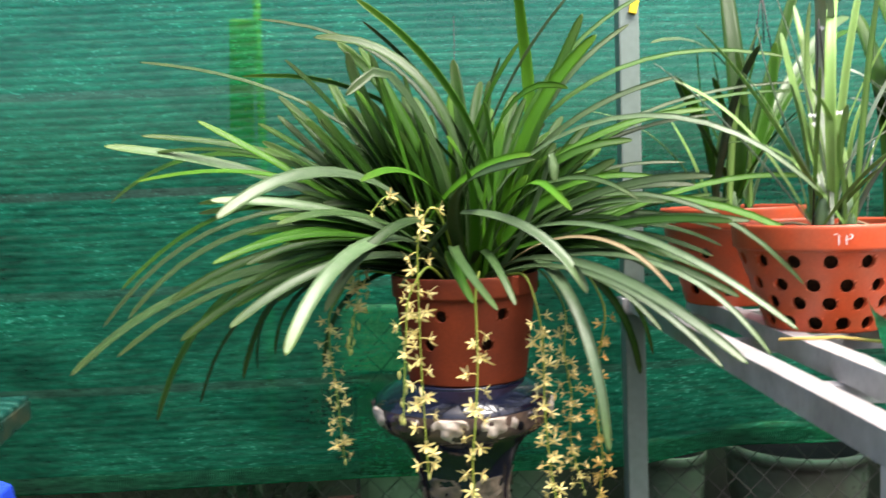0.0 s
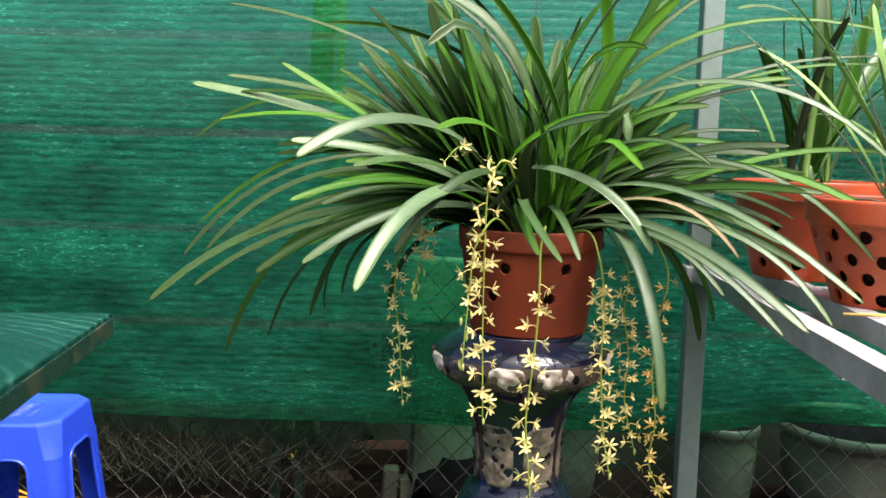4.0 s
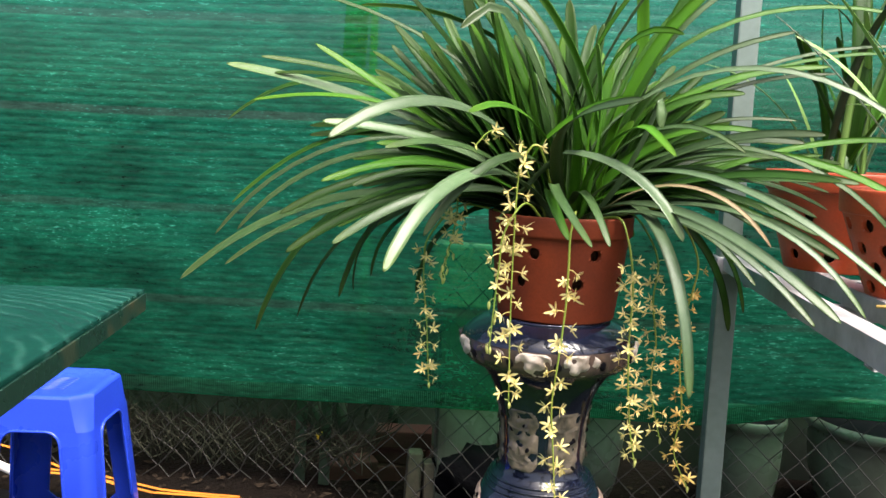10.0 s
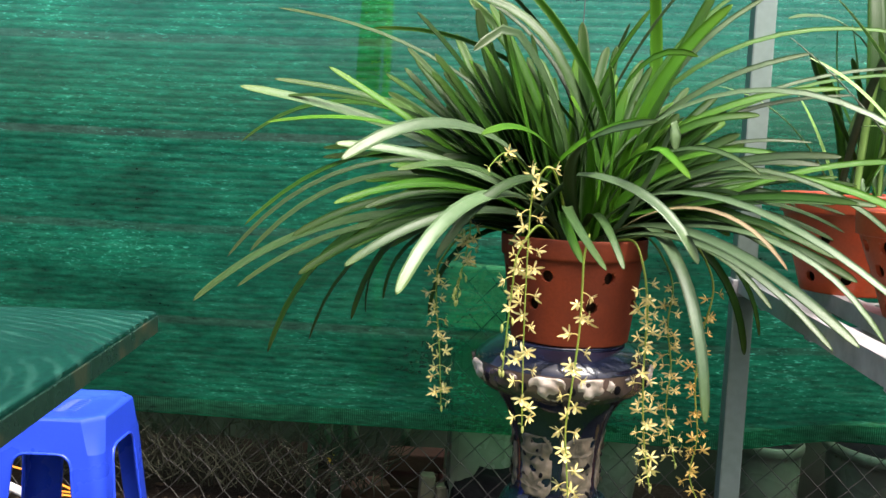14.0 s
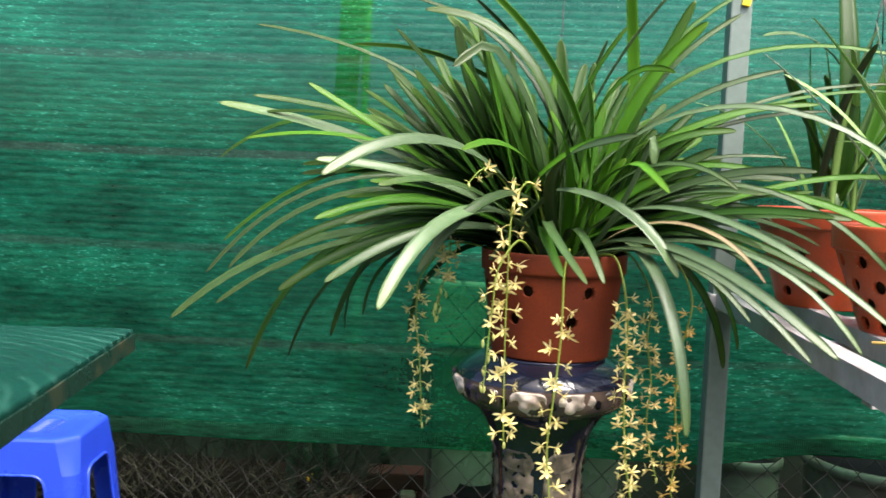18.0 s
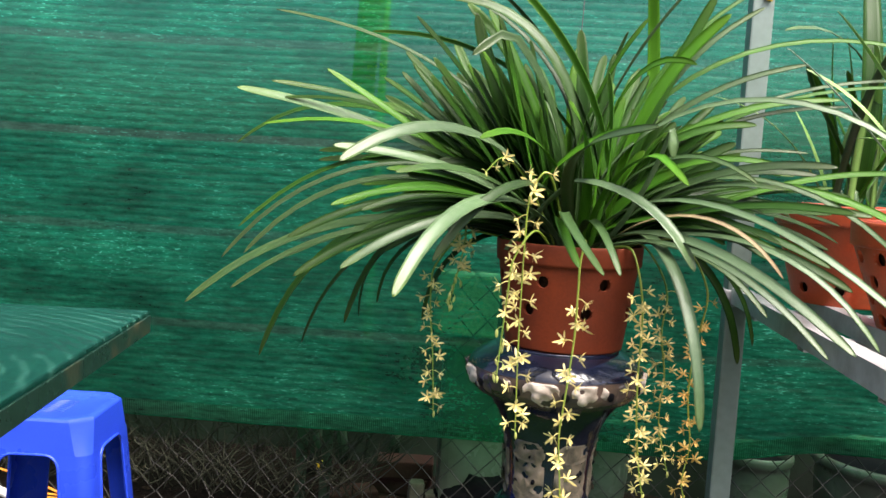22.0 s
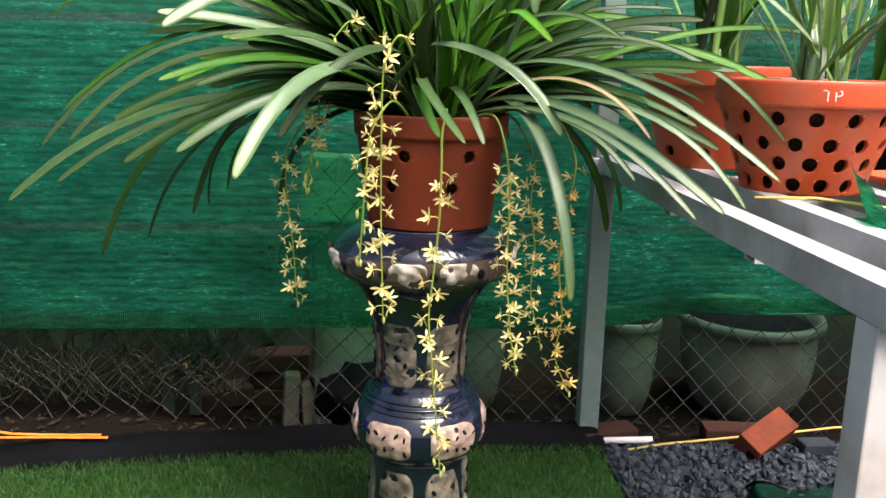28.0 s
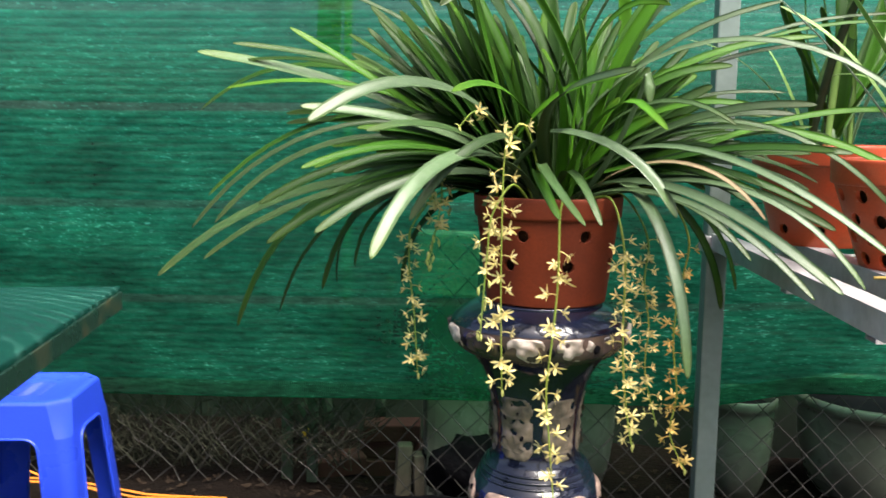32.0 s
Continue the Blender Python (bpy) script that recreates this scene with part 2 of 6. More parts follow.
    glint.data_type = "RGBA"
    glint.inputs["B"].default_value = (0.12, 0.5, 0.36, 1)
    nt.links.new(both.outputs[0], glint.inputs["Factor"])
    nt.links.new(crease_shade.outputs["Result"], glint.inputs["A"])
    nt.links.new(glint.outputs["Result"], hue.inputs["Color"])
    nt.links.new(hue.outputs["Color"], b.inputs["Base Color"])
    rough = nt.nodes.new("ShaderNodeMapRange")
    rough.inputs["To Min"].default_value, rough.inputs["To Max"].default_value = 0.6, 0.22
    nt.links.new(dash.outputs["Fac"], rough.inputs["Value"])
    nt.links.new(rough.outputs[0], b.inputs["Roughness"])
    b.inputs["Specular IOR Level"].default_value = 0.28
    rel = nt.nodes.new("ShaderNodeBump")
    rel.inputs["Strength"].default_value, rel.inputs["Distance"].default_value = 0.7, 0.006
    nt.links.new(dash.outputs["Fac"], rel.inputs["Height"])
    nt.links.new(rel.outputs["Normal"], b.inputs["Normal"])
    thin = nt.nodes.new("ShaderNodeBsdfTranslucent")
    glow = nt.nodes.new("ShaderNodeVectorMath")
    glow.operation = "MULTIPLY"
    glow.inputs[1].default_value = (1.6, 3.3, 2.7)
    nt.links.new(hue.outputs["Color"], glow.inputs[0])
    nt.links.new(glow.outputs[0], thin.inputs["Color"])
    m1 = nt.nodes.new("ShaderNodeMixShader")
    m1.inputs[0].default_value = 0.6
    nt.links.new(b.outputs[0], m1.inputs[1])
    nt.links.new(thin.outputs[0], m1.inputs[2])
    clear = nt.nodes.new("ShaderNodeBsdfTransparent")
    clear.inputs["Color"].default_value = (0.26, 0.78, 0.44, 1)
    m2 = nt.nodes.new("ShaderNodeMixShader")
    hole = nt.nodes.new("ShaderNodeMapRange")
    hole.inputs["From Min"].default_value, hole.inputs["From Max"].default_value = 0.35, 0.65
    hole.inputs["To Min"].default_value, hole.inputs["To Max"].default_value = 0.3, 0.14
    nt.links.new(weave.outputs["Fac"], hole.inputs["Value"])
    # more see-through patch low in the middle, so what stands behind shows
    worn = nt.nodes.new("ShaderNodeMapping")
    worn.inputs["Location"].default_value, worn.inputs["Scale"].default_value = (0.05, -0.84 * 0.01, -0.45 * 2.6), (2.0, 0.01, 2.6)
    nt.links.new(coord.outputs["Object"], worn.inputs["Vector"])
    round_patch = nt.nodes.new("ShaderNodeTexGradient")
    round_patch.gradient_type = "SPHERICAL"
    nt.links.new(worn.outputs[0], round_patch.inputs["Vector"])
    sheer = nt.nodes.new("ShaderNodeMath")
    sheer.operation = "MULTIPLY_ADD"
    sheer.inputs[1].default_value = 0.5
    nt.links.new(round_patch.outputs["Fac"], sheer.inputs[0])
    # cloth thinned towards the upper right to imitate stronger backlight
    place = nt.nodes.new("ShaderNodeSeparateXYZ")
    nt.links.new(coord.outputs["Object"], place.inputs[0])
    across, high = nt.nodes.new("ShaderNodeMapRange"), nt.nodes.new("ShaderNodeMapRange")
    across.inputs["From Min"].default_value, across.inputs["From Max"].default_value = -0.7, 0.6
    across.inputs["To Max"].default_value = 0.2
    high.inputs["From Min"].default_value, high.inputs["From Max"].default_value = 0.6, 1.2
    nt.links.new(place.outputs[0], across.inputs["Value"])
    nt.links.new(place.outputs[2], high.inputs["Value"])
    backlit_gap = nt.nodes.new("ShaderNodeMath")
    backlit_gap.operation = "MULTIPLY_ADD"
    nt.links.new(across.outputs[0], backlit_gap.inputs[0])
    nt.links.new(high.outputs[0], backlit_gap.inputs[1])
    nt.links.new(hole.outputs[0], backlit_gap.inputs[2])
    nt.links.new(backlit_gap.outputs[0], sheer.inputs[2])
    nt.links.new(sheer.outputs[0], m2.inputs[0])
    nt.links.new(m1.outputs[0], m2.inputs[1])
    nt.links.new(clear.outputs[0], m2.inputs[2])
    nt.links.new(m2.outputs[0], nt.nodes["Material Output"].inputs["Surface"])
    return m


def granite_material():
    """Polished dark green stone, mirror-like but slightly uneven; its pale swirled bands stand in for rippled
    reflections of the net.
    """
    m = bpy.data.materials.new("green_polished_granite")
    m.use_nodes = True
    nt = m.node_tree
    b = nt.nodes["Principled BSDF"]
    coord = nt.nodes.new("ShaderNodeTexCoord")
    wave = nt.nodes.new("ShaderNodeTexWave")
    wave.wave_type, wave.rings_direction = "RINGS", "Z"
    wave.inputs["Scale"].default_value, wave.inputs["Distortion"].default_value = 11.0, 5.0
    wave.inputs["Detail"].default_value, wave.inputs["Detail Scale"].default_value = 3.0, 1.1
    speck = nt.nodes.new("ShaderNodeTexNoise")
    speck.inputs["Scale"].default_value, speck.inputs["Detail"].default_value = 60.0, 5
    area = nt.nodes.new("ShaderNodeTexNoise")
    area.inputs["Scale"].default_value = 5.0
    heart = nt.nodes.new("ShaderNodeMapping")
    heart.inputs["Location"].default_value = (0.42, 0.62, 0)
    nt.links.new(coord.outputs["Object"], heart.inputs["Vector"])
    for n in (wave, speck, area):
        nt.links.new(heart.outputs[0], n.inputs["Vector"])
    # rippled reflections painted as pale bands in the base colour
    ramp = nt.nodes.new("ShaderNodeValToRGB")
    ramp.color_ramp.elements[0].position, ramp.color_ramp.elements[0].color = 0.5, (0.004, 0.026, 0.020, 1)
    ramp.color_ramp.elements[1].position, ramp.color_ramp.elements[1].color = 0.97, (0.022, 0.078, 0.06, 1)
    mul = nt.nodes.new("ShaderNodeMath")
    mul.operation = "MULTIPLY"
    more = nt.nodes.new("ShaderNodeMapRange")
    more.inputs["From Min"].default_value, more.inputs["From Max"].default_value = 0.3, 0.65
    more.inputs["To Min"].default_value, more.inputs["To Max"].default_value = 0.35, 1.1
    nt.links.new(area.outputs["Fac"], more.inputs["Value"])
    nt.links.new(wave.outputs["Fac"], mul.inputs[0])
    nt.links.new(more.outputs["Result"], mul.inputs[1])
    nt.links.new(mul.outputs[0], ramp.inputs["Fac"])
    hue = nt.nodes.new("ShaderNodeHueSaturation")
    vary = nt.nodes.new("ShaderNodeMapRange")
    vary.inputs["To Min"].default_value, vary.inputs["To Max"].default_value = 0.6, 1.4
    nt.links.new(speck.outputs["Fac"], vary.inputs["Value"])
    nt.links.new(vary.outputs["Result"], hue.inputs["Value"])
    nt.links.new(ramp.outputs["Color"], hue.inputs["Color"])
    nt.links.new(hue.outputs["Color"], b.inputs["Base Color"])
    b.inputs["Roughness"].default_value = 0.05
    rel = nt.nodes.new("ShaderNodeBump")
    rel.inputs["Strength"].default_value, rel.inputs["Distance"].default_value = 0.08, 0.003
    nt.links.new(wave.outputs["Fac"], rel.inputs["Height"])
    nt.links.new(rel.outputs["Normal"], b.inputs["Normal"])
    return m


M = {
    "terracotta": material("terracotta", (0.175, 0.030, 0.009), 0.65, second=(0.11, 0.022, 0.009), scale=9, fine=160, bump=0.12, spec=0.2),
    "orange_clay": material("orange_clay", (0.47, 0.062, 0.016), 0.42, second=(0.36, 0.075, 0.03), scale=14, fine=150, bump=0.1),
    "glaze": material("dark_blue_glaze", (0.004, 0.0055, 0.013), 0.16, second=(0.009, 0.012, 0.030), scale=7, fine=60, bump=0.06, coat=0.4),
    "glaze_brown": material("mottled_glaze", (0.10, 0.065, 0.05), 0.25, second=(0.025, 0.025, 0.03), scale=22, fine=80, bump=0.1, coat=0.3),
    "carving": material("cream_carving", (0.50, 0.44, 0.38), 0.45, second=(0.27, 0.21, 0.165), scale=26, fine=120, bump=0.3),
    "carving_pink": material("pink_cream_carving", (0.46, 0.32, 0.25), 0.42, second=(0.16, 0.11, 0.09), scale=48, fine=110, bump=0.3),
    "carving_olive": material("olive_grey_carving", (0.21, 0.165, 0.12), 0.4, second=(0.035, 0.038, 0.028), scale=38, fine=120, bump=0.3),
    # near-black that carries the shade of openings not really cut
    "hollow": material("opening_shade", (0.006, 0.006, 0.008), 0.9, spec=0.05),
    "blue_plastic": material("blue_plastic", (0.022, 0.06, 0.62), 0.3, second=(0.018, 0.05, 0.52), scale=4, fine=220, bump=0.03),
    "granite": granite_material(),
    "granite_edge": material("dark_granite_edge", (0.012, 0.03, 0.022), 0.3, second=(0.06, 0.055, 0.03), scale=16, fine=90, bump=0.1, threshold=(0.5, 0.72)),
    "steel": material("galvanised_steel", (0.48, 0.47, 0.485), 0.42, 0.35, second=(0.30, 0.28, 0.275), scale=9, fine=60, bump=0.12, threshold=(0.4, 0.72)),
    "steel_worn": material("worn_galvanised_steel", (0.46, 0.43, 0.42), 0.55, 0.1, second=(0.32, 0.26, 0.22), scale=6, fine=40, bump=0.15, threshold=(0.5, 0.8)),
    "steel_post": material("grey_green_post", (0.21, 0.26, 0.235), 0.45, 0.4, second=(0.17, 0.225, 0.195), scale=6, fine=40, bump=0.1),
    "wire": material("fence_wire", (0.022, 0.020, 0.017), 0.75, 0.0, second=(0.010, 0.008, 0.007), scale=6, fine=60),
    "soil": material("dark_soil", (0.008, 0.0055, 0.004), 0.95, second=(0.004, 0.003, 0.0025), scale=4, fine=45, bump=0.8, depth=0.02, spec=0.05),
    "litter": material("dead_leaves", (0.026, 0.018, 0.012), 0.9, second=(0.012, 0.009, 0.007), scale=9, fine=60, bump=0.2, spec=0.05),
    "bark": material("potting_bark", (0.05, 0.028, 0.016), 0.9, second=(0.02, 0.012, 0.008), scale=40, fine=120, bump=0.6, depth=0.01, spec=0.05),
    "plastic_black": material("black_plastic_sheet", (0.0012, 0.0012, 0.0015), 0.75, second=(0.004, 0.004, 0.005), scale=5, fine=30, bump=0.4, depth=0.01, spec=0.06),
    "turf_base": material("turf_backing", (0.018, 0.05, 0.010), 0.9, second=(0.012, 0.034, 0.008), scale=10, fine=120, bump=0.6, spec=0.05),
    "turf": material("turf_blades", (0.030, 0.080, 0.017), 0.65, second=(0.044, 0.095, 0.024), scale=5, fine=70, bump=0.0, translucent=0.2, spec=0.2),
    "gravel": material("grey_gravel", (0.010, 0.013, 0.019), 0.55, second=(0.034, 0.039, 0.049), scale=18, fine=90, bump=0.4, spec=0.25),
    "brick": material("orange_brick", (0.16, 0.04, 0.022), 0.85, second=(0.09, 0.028, 0.018), scale=12, fine=70, bump=0.5, spec=0.05),
    "old_brick": material("old_brick", (0.045, 0.02, 0.016), 0.9, second=(0.035, 0.02, 0.016), scale=10, fine=70, bump=0.5, spec=0.05),
    "celadon": material("celadon_glaze", (0.12, 0.14, 0.105), 0.3, second=(0.055, 0.055, 0.04), scale=6, fine=40, bump=0.06),
    "orange_strap": material("orange_strap", (0.58, 0.20, 0.02), 0.5, second=(0.45, 0.15, 0.02), scale=20, fine=90, bump=0.1),
    "yellow_paint": material("yellow_plastic", (0.85, 0.62, 0.03), 0.4, second=(0.8, 0.55, 0.03), scale=8, fine=90, bump=0.05),
    "wood": material("grey_wood", (0.13, 0.11, 0.08), 0.85, second=(0.07, 0.06, 0.045), scale=8, fine=70, bump=0.5, spec=0.05),
    "stake_green": material("grey_green_stake", (0.05, 0.075, 0.05), 0.8, second=(0.03, 0.045, 0.03), scale=8, fine=60, bump=0.3, spec=0.05),
    "twig": material("dry_twig", (0.036, 0.038, 0.026), 0.9, second=(0.018, 0.018, 0.013), scale=20, fine=80, bump=0.4, spec=0.05),
    "straw": material("dry_straw", (0.55, 0.38, 0.10), 0.7, second=(0.42, 0.28, 0.08), scale=20, fine=80, bump=0.1),
    "stem": material("spike_stem", (0.22, 0.33, 0.04), 0.5, second=(0.30, 0.34, 0.05), scale=12, fine=60, bump=0.05, translucent=0.15),
    "petal": material("yellow_petals", (0.82, 0.65, 0.19), 0.6, second=(0.88, 0.77, 0.38), scale=60, fine=160, bump=0.05, per_object=0.1, translucent=0.2, spec=0.3),
    "petal_orange": material("amber_petals", (0.70, 0.43, 0.10), 0.6, second=(0.78, 0.57, 0.2), scale=60, fine=160, bump=0.05, per_object=0.15, translucent=0.2, spec=0.3),
    "bud": material("green_buds", (0.52, 0.55, 0.12), 0.5, second=(0.62, 0.60, 0.22), scale=40, fine=90, bump=0.05, per_object=0.2, translucent=0.25),
    "dark_wire": material("dark_wire", (0.02, 0.016, 0.014), 0.5, 0.3),
    "white_clip": material("white_clip", (0.75, 0.75, 0.75), 0.4),
    "glass_blue": material("blue_plastic_bottle", (0.02, 0.024, 0.045), 0.2, second=(0.06, 0.065, 0.09), scale=10, fine=30, bump=0.3),
    "dry_root": material("dry_root", (0.24, 0.19, 0.12), 0.8, second=(0.14, 0.10, 0.06), scale=20, fine=90, bump=0.2, spec=0.1),
    "pvc": material("pvc_pipe", (0.66, 0.62, 0.60), 0.45, second=(0.52, 0.47, 0.44), scale=9, fine=60, bump=0.1),
    "wall": material("dark_backdrop", (0.03, 0.035, 0.028), 0.9, second=(0.012, 0.014, 0.011), scale=2, fine=20, bump=0.4, spec=0.05),
    "wall_yellow": material("yellow_board", (0.74, 0.70, 0.12), 0.6, second=(0.58, 0.56, 0.12), scale=5, fine=40, bump=0.1),
    "pink_block": material("pinkish_block", (0.75, 0.58, 0.52), 0.8, second=(0.36, 0.30, 0.28), scale=7, fine=50, bump=0.3, spec=0.05),
    "leaf": leaf_material("orchid_leaf", (0.030, 0.098, 0.006), (0.055, 0.125, 0.010), 0.36, 0.02, 0.24),
    "leaf_fresh": leaf_material("fresh_orchid_leaf", (0.046, 0.140, 0.007), (0.075, 0.165, 0.011), 0.36, 0.02, 0.24),
    "leaf_young": leaf_material("young_leaf", (0.20, 0.34, 0.085), (0.21, 0.32, 0.13), 0.34, 0.12, 0.4),
    "leaf_silver": leaf_material("silvery_leaf", (0.30, 0.35, 0.27), (0.30, 0.34, 0.25), 0.3, 0.2, 0.5),
    # dark copy of the leaf green, its colour holding the clump's inner shade
    "leaf_dark": leaf_material("dark_orchid_leaf", (0.013, 0.043, 0.004), (0.028, 0.058, 0.008), 0.38, 0.01, 0.18),
    # paler copy of the leaf: dust film, and sky sheen put into its colour
    "leaf_pale": leaf_material("pale_orchid_leaf", (0.076, 0.130, 0.056), (0.09, 0.15, 0.040), 0.3, 0.14, 0.5),
    "leaf_dusty": leaf_material("dusty_orchid_leaf", (0.034, 0.070, 0.020), (0.050, 0.084, 0.018), 0.32, 0.08, 0.32),
    "leaf_dry": leaf_material("dry_leaf", (0.20, 0.155, 0.085), (0.18, 0.12, 0.06), 0.6),
    "net": net_material(),
    "dark_net": material("old_dark_net", (0.004, 0.030, 0.018), 0.7, second=(0.008, 0.05, 0.03), scale=12, fine=140, bump=0.4, spec=0.1),
}


# ---------------------------------------------------------------- builders
def part(name, bm, mat, parent, label=""):
    me = bpy.data.meshes.new(name)
    bm.to_mesh(me)
    bm.free()
    return hang(name, me, mat, parent, label)


def hang(name, me, mat, parent, label=""):
    ob = new(name, me)
    if mat and not me.materials:
        me.materials.append(mat)
    ob.parent = parent
    if label:
        ob["label"] = label
    return ob


def thing(name, at, label, category, group="", rz=0.0, kind=""):
    ob = new(name)
    ob.empty_display_size = 0.05
    ob.matrix_world = pose(*at, 0, 0, rz)
    return tagged(ob, label, category, group, kind)


def solid(name, bm, mat, label, category, kind="", group="", m=None):
    """A top-level thing that is a single mesh."""
    ob = part(name, bm, mat, None)
    if m is not None:
        ob.matrix_world = m
    return tagged(ob, label, category, group, kind)


def smooth(bm):
    for f in bm.faces:
        f.smooth = True
    return bm


def box(size, at=(0, 0, 0), turn=(0, 0, 0), bevel=0.003, bm=None):
    bm = bm or bmesh.new()
    made = bmesh.ops.create_cube(bm, size=1.0)["verts"]
    bmesh.ops.transform(bm, matrix=pose(*at, *turn) @ Matrix.Diagonal((*size, 1)), verts=made)
    if bevel:
        edges = list({e for v in made for e in v.link_edges})
        bmesh.ops.bevel(bm, geom=edges, offset=bevel, segments=2, affect="EDGES", profile=0.6)
    return bm


def lathe(profile, steps=48, bm=None, at=(0, 0, 0), wobble=0.0, seed=0):
    """A turned form from (radius, height) pairs, closed where the radius is 0."""
    bm = bm or bmesh.new()
    rings = []
    for r, z in profile:
        if r <= 1e-6:
            rings.append([bm.verts.new((at[0], at[1], at[2] + z))])
            continue
        ring = []
        for i in range(steps):
            a = 2 * math.pi * i / steps
            k = 1 + wobble * noise.noise(Vector((math.cos(a) * 1.5, math.sin(a) * 1.5, z * 7 + seed)))
            ring.append(bm.verts.new((at[0] + r * k * math.cos(a), at[1] + r * k * math.sin(a), at[2] + z)))
        rings.append(ring)
    for a, b in zip(rings, rings[1:]):
        n = max(len(a), len(b))
        for i in range(n):
            j = (i + 1) % n
            quad = [a[i % len(a)], a[j % len(a)], b[j % len(b)], b[i % len(b)]]
            face = []
            for v in quad:
                if v not in face:
                    face.append(v)
            if len(face) > 2:
                bm.faces.new(face).smooth = True
    return bm


def tube(points, radius, sides=8, bm=None, taper=None):
    """A round rod along points; taper gives the radius at the end."""
    bm = bm or bmesh.new()
    pts = [Vector(p) for p in points]
    rings = []
    up = Vector((0.31, 0.17, 0.93))
    for i, p in enumerate(pts):
        d = (pts[min(i + 1, len(pts) - 1)] - pts[max(i - 1, 0)]).normalized()
        s = d.cross(up)
        s = s.normalized() if s.length > 1e-4 else d.orthogonal().normalized()
        u = d.cross(s)
        r = radius if taper is None else radius + (taper - radius) * i / (len(pts) - 1)
        rings.append([bm.verts.new(p + r * (math.cos(a) * s + math.sin(a) * u)) for a in (2 * math.pi * k / sides for k in range(sides))])
    for a, b in zip(rings, rings[1:]):
        for k in range(sides):
            bm.faces.new((a[k], a[(k + 1) % sides], b[(k + 1) % sides], b[k])).smooth = True
    bm.faces.new(rings[0][::-1])
    bm.faces.new(rings[-1])
    return bm


def bar(a, b, width, height, bevel=0.003, hollow=False):
    """A rectangular steel tube from a to b (centre of its top face), open at the ends when hollow."""
    a, b = Vector(a), Vector(b)
    d = (b - a).normalized()
    side = d.cross(Vector((0, 0, 1))).normalized()
    up = side.cross(d)
    bm = bmesh.new()

    def ring(p, w, h, drop):
        return [bm.verts.new(p + side * x * w / 2 - up * (drop + y * h)) for x, y in ((-1, 0), (1, 0), (1, 1), (-1, 1))]
    wall = 0.003
    o0, o1 = ring(a, width, height, 0), ring(b, width, height, 0)
    for k in range(4):
        bm.faces.new((o0[k], o0[(k + 1) % 4], o1[(k + 1) % 4], o1[k]))
    if hollow:
        i0, i1 = (ring(p, width - 2 * wall, height - 2 * wall, wall) for p in (a, b))
        for k in range(4):
            j = (k + 1) % 4
            bm.faces.new((i0[j], i0[k], i1[k], i1[j]))
            bm.faces.new((o0[j], o0[k], i0[k], i0[j]))
            bm.faces.new((o1[k], o1[j], i1[j], i1[k]))
    else:
        bm.faces.new(o0[::-1])
        bm.faces.new(o1)
        bmesh.ops.bevel(bm, geom=list(bm.edges), offset=bevel, segments=2, affect="EDGES")
    bmesh.ops.recalc_face_normals(bm, faces=bm.faces)
    return bm


